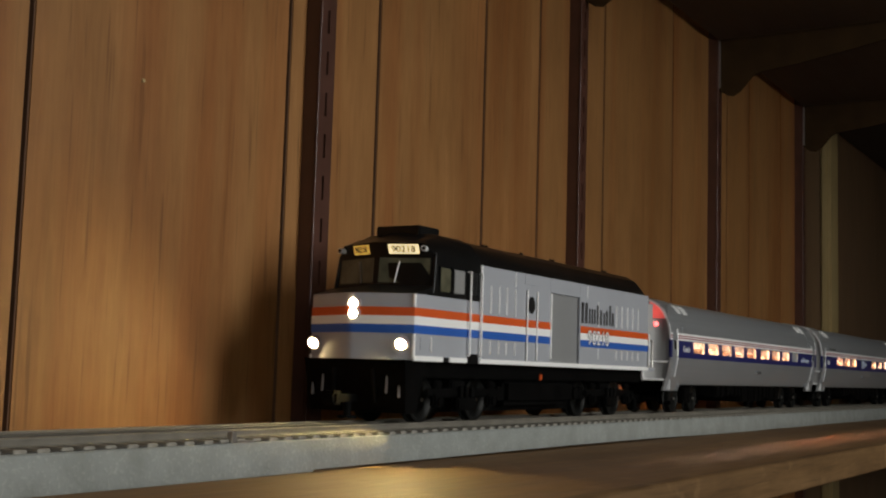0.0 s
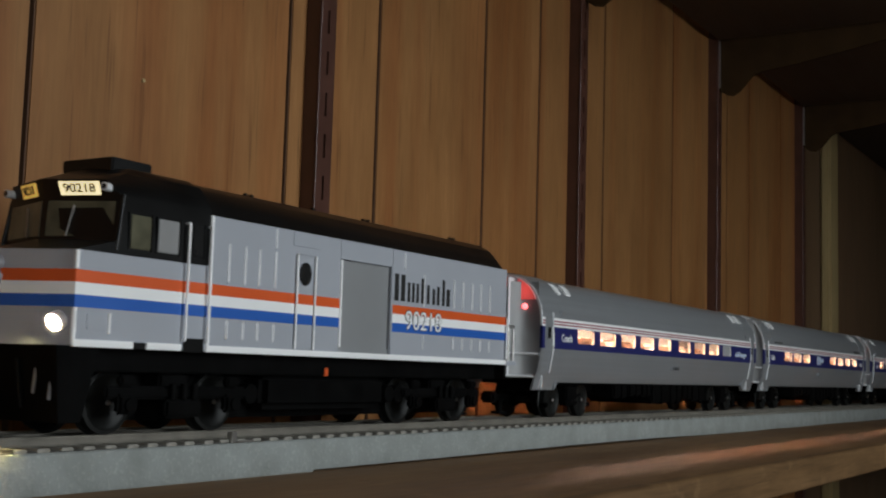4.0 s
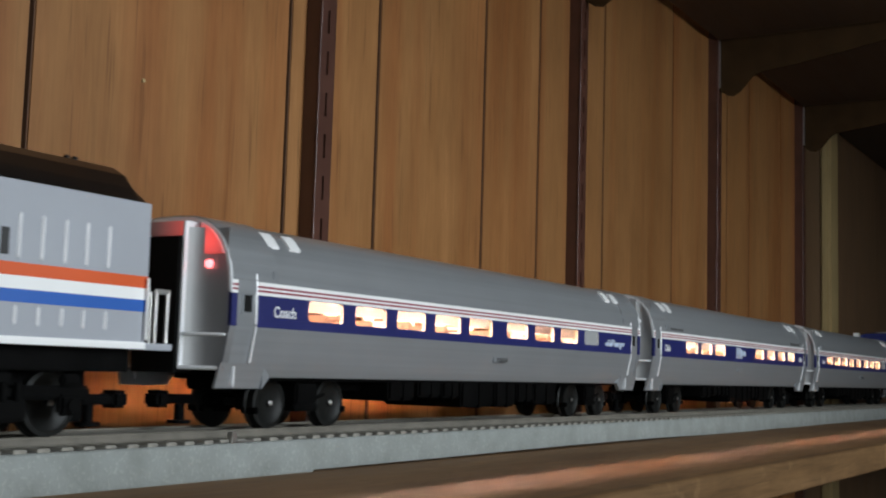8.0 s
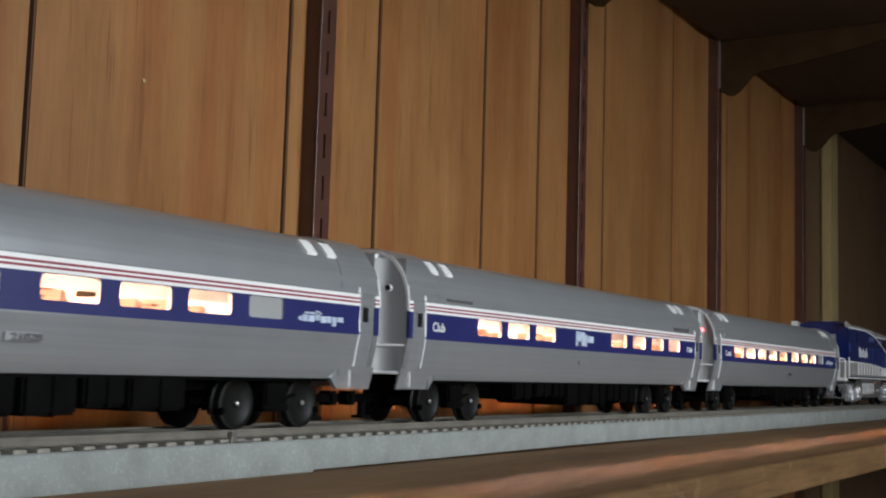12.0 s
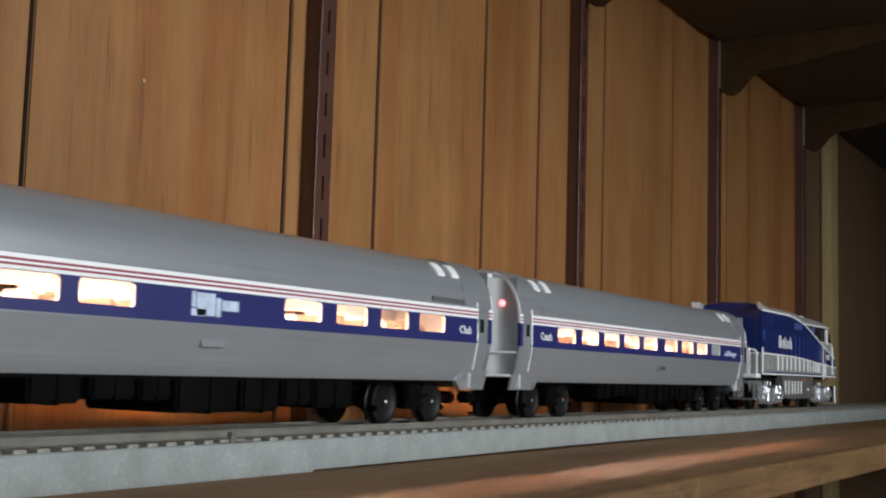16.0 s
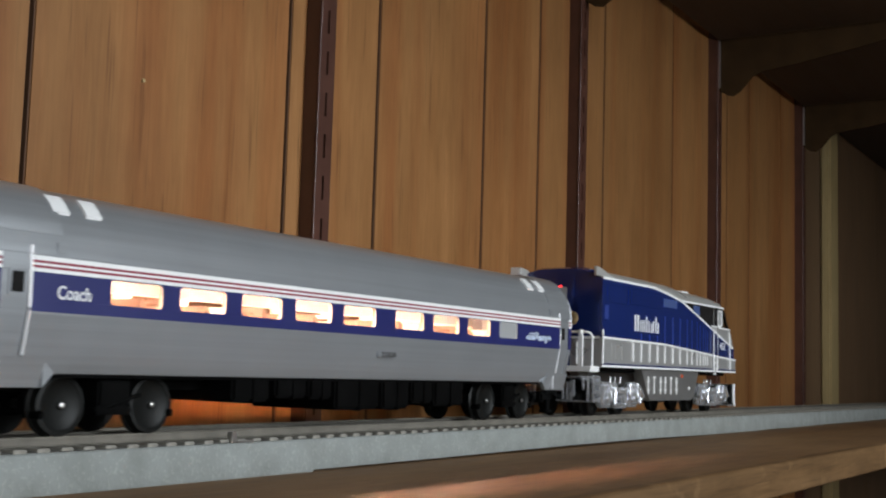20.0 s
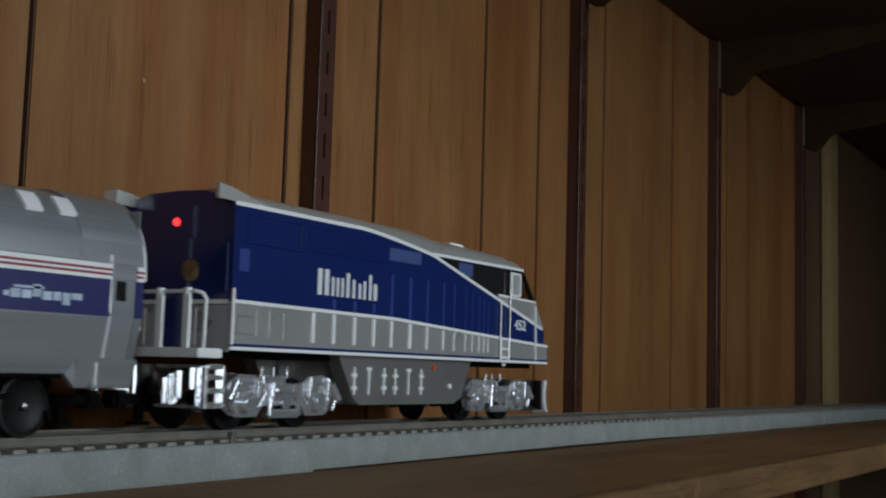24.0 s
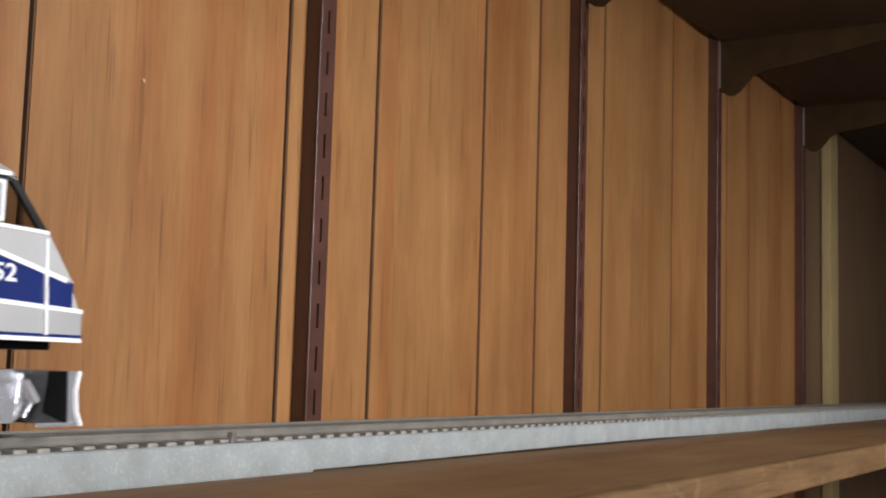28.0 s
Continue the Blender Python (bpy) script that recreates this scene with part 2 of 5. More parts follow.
M = {
    "panel": wood("panelling_wood", (0.214, 0.0965, 0.0325), (0.257, 0.1190, 0.0415), (0.302, 0.143, 0.052), 2, 0.52, spec=0.25, mottle=0.13, pores=0.32, bands=0.8),
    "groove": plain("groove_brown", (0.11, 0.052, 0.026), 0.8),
    "shelf": wood("shelf_wood", (0.145, 0.079, 0.036), (0.20, 0.113, 0.052), (0.252, 0.149, 0.072), 0, 0.62, knots=0.25, spec=0.2, mottle=0.16, pores=0.2),
    # worn, knotty wood, with shade painted in to dull its lit face
    "shelf_edge": wood("shelf_edge_worn_shaded", (0.085, 0.046, 0.020), (0.14, 0.077, 0.033), (0.19, 0.107, 0.048), 0, 0.58, knots=0.9, fine=1.4, spec=0.25, mottle=0.32, pores=0.3),
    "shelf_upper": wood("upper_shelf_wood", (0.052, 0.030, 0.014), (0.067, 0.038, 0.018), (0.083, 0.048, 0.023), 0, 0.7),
    "trim": wood("pale_trim_wood", (0.31, 0.22, 0.10), (0.37, 0.27, 0.125), (0.43, 0.32, 0.15), 2, 0.45),
    "standard": plain("standard_brown_enamel", (0.075, 0.030, 0.020), 0.38, 0.0, 0.2, 40, 0.03, 0.2),
    "slot": plain("slot_dark", (0.02, 0.011, 0.009), 0.9),
    "bracket": plain("bracket_brown_enamel", (0.046, 0.026, 0.0115), 0.7, 0.0, 0.2, 40, 0.03, 0.0, 0.08),
    "steel": plain("bare_steel", (0.55, 0.54, 0.52), 0.32, 0.9, 0.15, 120, 0.03),
    "roadbed": speckled("roadbed_grey_foam", (0.285, 0.304, 0.295), (0.335, 0.352, 0.336), 620),
    "tie": plain("tie_pale_plastic", (0.27, 0.255, 0.22), 0.7, 0, 0.3, 200, 0.05),
    "rail": plain("rail_weathered_metal", (0.17, 0.155, 0.13), 0.6, 0.1, 0.2, 90, 0.04),
    "rail_top": plain("rail_worn_top", (0.24, 0.22, 0.18), 0.42, 0.6, 0.2, 90, 0.0),
    "rail_dark": plain("rail_blackened", (0.085, 0.078, 0.066), 0.6, 0.1, 0.2, 90, 0.03),
    "plaster": plain("room_plaster", (0.22, 0.19, 0.16), 0.9, 0, 0.08, 3, 0.05),
    "carpet": plain("floor_carpet", (0.20, 0.16, 0.12), 0.95, 0, 0.2, 8, 0.2),
    "ceiling": plain("ceiling_white", (0.62, 0.60, 0.56), 0.9, 0, 0.05, 3, 0.05),
    "l_grey": plain("locomotive_grey_paint", (0.43, 0.450, 0.495), 0.25, 0.1, 0.03, 30, 0, 0.0, 0.5, 0.03),
    "l_black": plain("locomotive_black_paint", (0.006, 0.006, 0.006), 0.34, 0, 0.2, 50, 0.03, 0.0, 0.3),
    "orange": plain("stripe_red_orange", (0.70, 0.105, 0.022), 0.4, 0, 0.05, 30, 0.01),
    "white": plain("stripe_white", (0.92, 0.92, 0.92), 0.3, 0, 0.03, 30, 0),
    "blue": plain("stripe_blue", (0.022, 0.115, 0.46), 0.4, 0, 0.05, 30, 0.01),
    "silver": fluted("coach_silver_paint", (0.36, 0.376, 0.395), 0.32, 0.5),
    "c_white": plain("coach_white_stripe", (0.90, 0.90, 0.90), 0.4, 0, 0.03, 30, 0.01),
    "c_red": plain("coach_red_stripe", (0.28, 0.035, 0.06), 0.45, 0, 0.05, 30, 0.01),
    "c_blue": plain("coach_navy_band", (0.019, 0.023, 0.125), 0.4, 0, 0.06, 30, 0.01),
    "gloss_white": plain("roof_hatch_gloss", (0.92, 0.92, 0.92), 0.2, 0.0, 0.03, 60, 0),
    "black": plain("black_plastic", (0.0035, 0.0035, 0.0035), 0.55, 0, 0.3, 80, 0.05, 0.0, 0.03),
    "rubber": plain("black_rubber", (0.004, 0.004, 0.004), 0.8, 0, 0.2, 80, 0.05, 0.0, 0.15),
    "wheel": plain("wheel_dark_metal", (0.007, 0.0075, 0.007), 0.5, 0.1, 0.2, 80, 0.03, 0.0, 0.25),
    "chrome": plain("chrome_plate", (0.76, 0.77, 0.80), 0.15, 0.75, 0.06, 60, 0.03),
    "frame_grey": plain("window_surround_grey", (0.20, 0.19, 0.20), 0.4, 0.1, 0.08, 60, 0.02),
    "cream": plain("interior_cream_plastic", (0.84, 0.80, 0.74), 0.6, 0, 0.05, 40, 0.02),
    "seat": plain("seat_tan_plastic", (0.30, 0.205, 0.155), 0.6, 0, 0.06, 40, 0.02),
    "f_blue": plain("locomotive_navy_paint", (0.011, 0.024, 0.125), 0.2, 0, 0.06, 30, 0, 0.3),
    "f_grey": plain("locomotive_warm_grey_paint", (0.52, 0.515, 0.505), 0.3, 0.5, 0.05, 30, 0),
    "tank_grey": plain("tank_metallic_grey_paint", (0.46, 0.455, 0.445), 0.32, 0.75, 0.06, 30, 0),
    "f_silver": plain("roof_silver_paint", (0.60, 0.59, 0.56), 0.3, 0.45, 0.06, 30, 0),
    "window_blue": plain("louvre_pale_blue", (0.06, 0.095, 0.24), 0.4, 0, 0.06, 50, 0.02),
    "bronze": plain("bronze_roundel", (0.32, 0.22, 0.11), 0.35, 0.5, 0.3, 300, 0.1),
    "dark_glass": plain("dark_glazing", (0.018, 0.018, 0.018), 0.08, 0, 0.1, 30, 0.0),
    "tan_glass": plain("cab_glazing_tan", (0.11, 0.105, 0.07), 0.12, 0, 0.3, 90, 0.0),
    "frosted": plain("frosted_glazing", (0.36, 0.365, 0.37), 0.3, 0, 0.05, 30, 0.0),
    "smoked": clear("windshield_glazing", (0.62, 0.60, 0.56), 0.08),
    "glass": clear("window_glazing", (0.97, 0.97, 0.95), 0.05),
    "warm": glow("coach_light_strip", (1.0, 0.60, 0.45), 180),
    "headlight": glow("headlight_bulb", (1.0, 0.82, 0.42), 2000),
    "ditch": glow("ditch_light_bulb", (1.0, 0.82, 0.36), 14000),
    "board": glow("number_board_lit", (1.0, 0.86, 0.52), 1.4),
    "board_dim": glow("number_board_amber", (0.9, 0.55, 0.12), 0.7),
    "red": glow("red_marker_lens", (1.0, 0.16, 0.17), 4.5),
    "red_small": glow("red_rear_lens", (1.0, 0.03, 0.03), 4.5),
    "door_brown": wood("door_brown_stain", (0.115, 0.064, 0.031), (0.14, 0.080, 0.041), (0.17, 0.098, 0.050), 2, 0.5),
    # bright silver trim, lightened so ribs and edges carry their highlights in colour
    "rib": plain("rib_silver_with_highlight", (0.85, 0.86, 0.88), 0.25, 0.15, 0.03, 30, 0, 0.0, 0.5, 0.03),
    "red_soft": painted_glow("red_marker_housing", (1.0, 0.05, 0.04), (0.001, -0.021, 0.0765), 0.019, 1.5),
    # the header only catches the lamps' red; its glow is painted in
    "red_header": painted_glow("header_red_spill", (1.0, 0.07, 0.05), (-0.006, -0.013, 0.082), 0.024, 0.5),
    "end_silver": plain("coach_end_satin_silver", (0.38, 0.385, 0.39), 0.42, 0.45, 0.05, 30, 0, 0.0, 0.5, 0.03),
    "mirror_chrome": plain("polished_chrome", (0.80, 0.82, 0.85), 0.12, 1.0, 0.05, 60, 0.0, 0.0, 0.5, 0.03),
    # body grey darkened: the recessed door's dimmer look is painted in
    "door_grey": plain("roll_door_shaded_grey", (0.31, 0.317, 0.325), 0.35, 0.2, 0.04, 30, 0),
    # side navy lightened: the light that ribs catch is put into the paint
    "f_blue_rib": plain("rib_navy_satin_lit", (0.03, 0.055, 0.25), 0.4, 0, 0.06, 30, 0),
    "table_brown": plain("table_brown_plastic", (0.16, 0.10, 0.075), 0.5, 0, 0.06, 40, 0),
    "tie_web": plain("tie_gap_shade_dark", (0.055, 0.050, 0.043), 0.8, 0, 0.25, 200, 0.05),
    "lens": plain("unlit_lens", (0.45, 0.45, 0.45), 0.2, 0.4, 0.05, 60, 0.02),
    "ink": plain("lettering_black", (0.015, 0.015, 0.015), 0.5, 0, 0.1, 60, 0.0),
    "ink_grey": plain("lettering_dark_grey", (0.10, 0.10, 0.10), 0.5, 0, 0.1, 60, 0.0),
    "pale": plain("lettering_white", (0.78, 0.79, 0.80), 0.45, 0, 0.05, 60, 0.0),
    "pale_blue": plain("emblem_pale_blue", (0.52, 0.60, 0.74), 0.45, 0, 0.2, 260, 0.0),
}


# ---- mesh helpers ----
def mm(*v):
    return tuple(a * 0.001 for a in v)


def finish(name, bm, material, parent=None, label="", smooth=True):
    bmesh.ops.recalc_face_normals(bm, faces=bm.faces)
    me = bpy.data.meshes.new(name)
    bm.to_mesh(me)
    bm.free()
    if smooth:
        me.polygons.foreach_set("use_smooth", [True] * len(me.polygons))
        me.set_sharp_from_angle(angle=0.86)
    for mat in (material if isinstance(material, (list, tuple)) else [material]):
        me.materials.append(M[mat])
    ob = new(name, me)
    ob.parent = parent
    if label:
        ob["label"] = label
    return ob


part = finish


def empty(name, m, label, category, group=""):
    ob = new(name)
    ob.empty_display_size = 0.01
    ob.matrix_basis = m
    return tagged(ob, label, category, group)


def box(x0, x1, y0, y1, z0, z1, bevel=0.0, bm=None):
    """A box in millimetres, with rounded edges where a bevel is given."""
    own = bmesh.new()
    bmesh.ops.create_cube(own, size=1)
    for v in own.verts:
        v.co = Vector(mm(x0 if v.co.x < 0 else x1, y0 if v.co.y < 0 else y1, z0 if v.co.z < 0 else z1))
    if bevel:
        bmesh.ops.bevel(own, geom=own.edges[:], offset=bevel * 0.001, segments=2, affect="EDGES", clamp_overlap=True)
    return merge(bm, own)


def merge(bm, own):
    if bm is None:
        return own
    me = bpy.data.meshes.new("tmp")
    own.to_mesh(me)
    own.free()
    bm.from_mesh(me)
    bpy.data.meshes.remove(me)
    return bm


def loft(rings, bm=None, cap=True):
    """Skins closed rings of points (millimetres) one after another."""
    own = bmesh.new()
    vs = [[own.verts.new(mm(*p)) for p in r] for r in rings]
    n = len(vs[0])
    for a, b in zip(vs, vs[1:]):
        for i in range(n):
            own.faces.new((a[i], a[(i + 1) % n], b[(i + 1) % n], b[i]))
    if cap:
        own.faces.new(vs[0])
        own.faces.new(vs[-1][::-1])
    return merge(bm, own)


def prism(pts, axis, a, b, bm=None):
    """A polygon pushed along an axis from a to b. pts: (y,z) for x, (x,z) for y, (x,y) for z."""
    def put(p, d):
        return (d, p[0], p[1]) if axis == "x" else (p[0], d, p[1]) if axis == "y" else (p[0], p[1], d)
    return loft([[put(p, a) for p in pts], [put(p, b) for p in pts]], bm)


def rod(p, q, r, seg=10, bm=None, r2=None):
    """A round bar from p to q."""
    own = bmesh.new()
    p, q = Vector(mm(*p)), Vector(mm(*q))
    bmesh.ops.create_cone(own, cap_ends=True, segments=seg, radius1=r * 0.001, radius2=(r if r2 is None else r2) * 0.001, depth=(q - p).length)
    turn = (q - p).to_track_quat("Z", "Y").to_matrix().to_4x4()
    bmesh.ops.transform(own, matrix=Matrix.Translation((p + q) / 2) @ turn, verts=own.verts)
    return merge(bm, own)


def turned(profile, seg=28, bm=None):
    """A body of revolution round the y axis. profile: (radius, y) in millimetres."""
    own = bmesh.new()
    rings = []
    for r, y in profile:
        rings.append([own.verts.new(mm(r * math.cos(2 * math.pi * i / seg), y, r * math.sin(2 * math.pi * i / seg))) for i in range(seg)])
    for a, b in zip(rings, rings[1:]):
        for i in range(seg):
            own.faces.new((a[i], a[(i + 1) % seg], b[(i + 1) % seg], b[i]))
    own.faces.new(rings[0])
    own.faces.new(rings[-1][::-1])
    return merge(bm, own)


def lettering(name, text, material, parent, x0, x1, z0, z1, y, depth=0.2, bold=0.018):
    """Words in the built-in font, fitted into a field on a side that faces -y."""
    cu = bpy.data.curves.new(name, "FONT")
    cu.body, cu.extrude, cu.size, cu.offset = text, 0.01, 1, bold
    tmp = new(name, cu)
    me = bpy.data.meshes.new_from_object(tmp.evaluated_get(bpy.context.evaluated_depsgraph_get()))
    bpy.data.objects.remove(tmp)
    bpy.data.curves.remove(cu)
    co = np.empty(len(me.vertices) * 3)
    me.vertices.foreach_get("co", co)
    co = co.reshape(-1, 3)
    lo, hi = co.min(0), co.max(0)
    u = (co[:, 0] - lo[0]) / (hi[0] - lo[0])
    v = (co[:, 1] - lo[1]) / (hi[1] - lo[1])
    w = (co[:, 2] - lo[2]) / (hi[2] - lo[2])
    out = np.stack([x0 + u * (x1 - x0), y - w * depth, z0 + v * (z1 - z0)], 1) * 0.001
    me.vertices.foreach_set("co", out.ravel())
    me.materials.append(M[material])
    ob = new(name, me)
    ob.parent = parent
    return ob


def place(ob, m):
    ob.matrix_basis = m
    return ob


# ---- the place ----
def setting(name, bm, material, label, category="", loc=(0, 0, 0)):
    ob = finish(name, bm, material)
    ob.location = loc
    return tagged(ob, label, category or name.split("_")[0], kind="structure")


GROOVES = [-2.2, -2.02, -1.87, -1.78, -1.64, -1.55, -1.41, -1.23, -1.05, -0.96, -0.82, -0.73, -0.59, -0.41, -0.23, -0.14, 0.0, 0.09, 0.215,
           0.357, 0.543, 0.636, 0.779, 0.871, 1.004, 1.183, 1.3645, 1.4523, 1.592, 1.683, 1.81, 1.99, 2.17, 2.26, 2.40, 2.49, 2.63, 2.81, 2.99, 3.08, 3.22]
STANDARDS = [-1.285, -0.916, -0.548, -0.179, 0.1895, 0.558, 0.9268, 1.2955, 1.664]


def room():
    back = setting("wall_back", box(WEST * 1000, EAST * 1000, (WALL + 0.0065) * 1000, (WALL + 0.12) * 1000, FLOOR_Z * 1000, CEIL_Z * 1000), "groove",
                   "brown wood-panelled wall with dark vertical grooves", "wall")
    edges = [WEST] + GROOVES + [EAST]
    for a, b in zip(edges, edges[1:]):
        w = (b - a) * 1000 - 2.4
        bm = box(-w / 2, w / 2, 0, 6.4, FLOOR_Z * 1000 + 1, CEIL_Z * 1000 - 1)
        edge = [e for e in bm.edges if all(abs(v.co.y) < 1e-6 for v in e.verts) and abs(e.verts[0].co.x - e.verts[1].co.x) < 1e-6]
        bmesh.ops.bevel(bm, geom=edge, offset=0.0008, segments=2, affect="EDGES")
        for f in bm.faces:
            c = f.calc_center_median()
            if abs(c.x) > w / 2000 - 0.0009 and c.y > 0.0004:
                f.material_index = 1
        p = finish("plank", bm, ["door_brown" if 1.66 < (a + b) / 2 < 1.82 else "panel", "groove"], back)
        p.location = ((a + b) / 2, WALL, 0)
    setting("wall_west", box(WEST * 1000 - 120, WEST * 1000, ROOM_Y * 1000, WALL * 1000 + 120, FLOOR_Z * 1000, CEIL_Z * 1000), "plaster", "plain dim plaster wall")
    setting("wall_east", box(EAST * 1000, EAST * 1000 + 120, ROOM_Y * 1000, WALL * 1000 + 120, FLOOR_Z * 1000, CEIL_Z * 1000), "plaster", "plain dim plaster wall")
    y0, y1 = ROOM_Y * 1000 - 120, ROOM_Y * 1000
    bm = bmesh.new()
    at = WEST * 1000 - 120
    for (x0, x1, z0, z1), _w in sorted(WINDOWS):
        box(at, x0 * 1000, y0, y1, FLOOR_Z * 1000, CEIL_Z * 1000, 0, bm)
        box(x0 * 1000, x1 * 1000, y0, y1, FLOOR_Z * 1000, z0 * 1000, 0, bm)
        box(x0 * 1000, x1 * 1000, y0, y1, z1 * 1000, CEIL_Z * 1000, 0, bm)
        at = x1 * 1000
    box(at, EAST * 1000 + 120, y0, y1, FLOOR_Z * 1000, CEIL_Z * 1000, 0, bm)
    setting("wall_front", bm, "plaster", "plain plaster wall with two unseen openings for light")
    setting("floor", box(WEST * 1000 - 120, EAST * 1000 + 120, y0, WALL * 1000 + 120, FLOOR_Z * 1000 - 60, FLOOR_Z * 1000), "carpet", "plain brown floor")
    setting("ceiling", box(WEST * 1000 - 120, EAST * 1000 + 120, y0, WALL * 1000 + 120, CEIL_Z * 1000, CEIL_Z * 1000 + 60), "ceiling", "plain pale ceiling")


def shelves():
    a, b = (WEST + 0.02) * 1000, (EAST - 0.02) * 1000
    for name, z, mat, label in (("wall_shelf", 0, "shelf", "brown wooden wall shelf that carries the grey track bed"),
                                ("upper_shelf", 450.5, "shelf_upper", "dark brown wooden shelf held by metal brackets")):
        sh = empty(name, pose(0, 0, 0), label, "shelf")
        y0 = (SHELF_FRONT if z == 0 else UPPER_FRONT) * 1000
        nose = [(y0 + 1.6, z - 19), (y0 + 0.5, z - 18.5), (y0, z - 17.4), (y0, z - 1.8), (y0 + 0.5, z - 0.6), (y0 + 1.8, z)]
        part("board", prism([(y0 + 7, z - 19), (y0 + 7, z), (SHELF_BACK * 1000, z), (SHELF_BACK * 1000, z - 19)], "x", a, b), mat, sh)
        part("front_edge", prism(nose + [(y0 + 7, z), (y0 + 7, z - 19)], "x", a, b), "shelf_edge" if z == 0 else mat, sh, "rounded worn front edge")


def standard():
    st = empty("shelf_standard", pose(0, WALL, 0), "dark brown slotted steel shelf standard on panelled wall", "shelf standard", "shelf standards")
    w, d, zlo, zhi = 14.9, 11.3, -420, 560
    ch = bmesh.new()
    # front skin with a row of slots, 25.4 mm apart
    s0, pitch, sw, sh = 7.45 - 1.0, 25.4, 2.0, 14.5
    top = 254.5 - 25.4 * 27
    box(0, s0, -d, -d + 1.3, zlo, zhi, 0, ch)
    box(s0 + sw, w, -d, -d + 1.3, zlo, zhi, 0, ch)
    z = zlo
    k = 0
    while top + pitch * k < zhi - 10:
        c = top + pitch * k
        box(s0, s0 + sw, -d, -d + 1.3, z, c - sh / 2, 0, ch)
        z = c + sh / 2
        k += 1
    box(s0, s0 + sw, -d, -d + 1.3, z, zhi, 0, ch)
    part("front_strip", ch, "standard", st)
    part("side_flange", box(0, 1.3, -d + 1.3, 0, zlo, zhi, 0.3), "standard", st)
    part("side_flange", box(w - 1.3, w, -d + 1.3, 0, zlo, zhi, 0.3), "standard", st)
    # dark strip added inside the channel as painted shade behind the slots
    part("slot_backing", box(1.4, w - 1.4, -2.2, -0.4, zlo, zhi), "slot", st)
    part("rolled_edge", rod((0.2, -d + 0.3, zlo), (0.2, -d + 0.3, zhi), 0.7, 8), "standard", st)
    return st


def bracket():
    br = empty("shelf_bracket", pose(0, 0, 0), "dark brown curved metal bracket under upper shelf", "bracket", "upper shelf brackets")
    back = SHELF_BACK * 1000
    low = [(back, 373), (back - 8, 367.5), (back - 16, 366), (back - 24, 371), (back - 31, 379), (back - 38, 387), (back - 48, 391),
           (back - 90, 396), (back - 150, 406), (back - 200, 415), (back - 300, 424), (back - 420, 429)]
    pts = low + [(back - 420, 431.2), (back, 431.2)]
    part("web", prism(pts, "x", -1.5, 1.5), "bracket", br)
    part("top_flange", box(-5, 5, back - 418, back - 2, 430.2, 431.4, 0.2), "bracket", br)
    part("hook_plate", box(-3.4, -1.8, back - 1.2, back + 0.6, 376, 430, 0.2), "steel", br, "bare steel hook plate")
    return br


def roadbed_and_track():
    a, b = (WEST + 0.05) * 1000, (EAST - 0.05) * 1000
    yc = TRACK_Y * 1000
    prof = [(327.0, 0), (326.4, 1.2), (326.8, 13.6), (327.6, 14.4), (387.4, 14.4), (388.2, 13.6), (388.6, 1.2), (388, 0)]
    rb = empty("track_bed", pose(0, 0, 0), "speckled light grey foam track bed on wooden shelf", "track bed")
    # the long piece in view has lifted off the shelf a little and sags further on
    lift = ((432, 0.8), (560, 1.1), (700, 1.7), (860, 1.5), (960, 0.6), (1110, 0.15), (1180, 0.7), (1215, 0.1), (1400, 0.4), (1560, 0.0))

    def raised(x):
        return float(np.interp(x, [p[0] for p in lift], [p[1] for p in lift])) if 432 <= x <= 1560 else 0.0
    for k, (c, d) in enumerate(((a, -1040), (-1040, -300), (-300, 432), (432, 1560), (1560, b))):
        dy = (0, -0.3, 0, 0.2, 0)[k]
        n = max(2, int((d - c) / 35))
        rings = []
        for q in range(n + 1):
            x = c + 0.05 + (d - c - 0.1) * q / n
            wob = 0.22 * noise.noise((x * 0.012, 3.0, k))
            rings.append([(x, y + dy + (wob if y < 350 else 0), z + (raised(x) if z < 1.5 else 0.10 * wob)) for y, z in prof])
        part("bed_section", loft(rings), "roadbed", rb)
    tr = empty("model_track", pose(0, TRACK_Y, 0.0144), "grey three-rail model railway track on foam bed", "track")
    # 4.5 mm from bed to rail top
    for y, mat in ((-16.3, "rail"), (0, "rail_dark"), (16.3, "rail")):
        prof = [(y - 1.7, 1.35), (y - 1.5, 1.75), (y - 0.9, 2.0), (y - 0.95, 3.6), (y - 1.1, 3.8), (y - 1.05, 4.15), (y - 0.8, 4.35),
                (y + 0.8, 4.35), (y + 1.05, 4.15), (y + 1.1, 3.8), (y + 0.95, 3.6), (y + 0.9, 2.0), (y + 1.5, 1.75), (y + 1.7, 1.35)]
        part("rail", prism(prof, "x", a, b), mat, tr)
        part("rail_top", prism([(y - 0.75, 4.3), (y - 0.75, 4.5), (y + 0.75, 4.5), (y + 0.75, 4.3)], "x", a, b), "rail_top" if y else "rail_dark", tr, "worn rail top")
    # dark strip laid in to paint the shade of the gaps
    part("tie_web", box(a, b, -28.9, 28.9, 0.03, 0.55), "tie_web", tr, "dark strip for the shade between the ties")
    part("joint_clip", box(377, 380, -30.6, -27.5, 0.2, 4.6, 0.3), "steel", tr, "bright metal clip at the track joint")
    part("joint_clip", box(380, 391, -30.7, -29.9, 0.2, 1.0, 0.2), "steel", tr)
    return tr


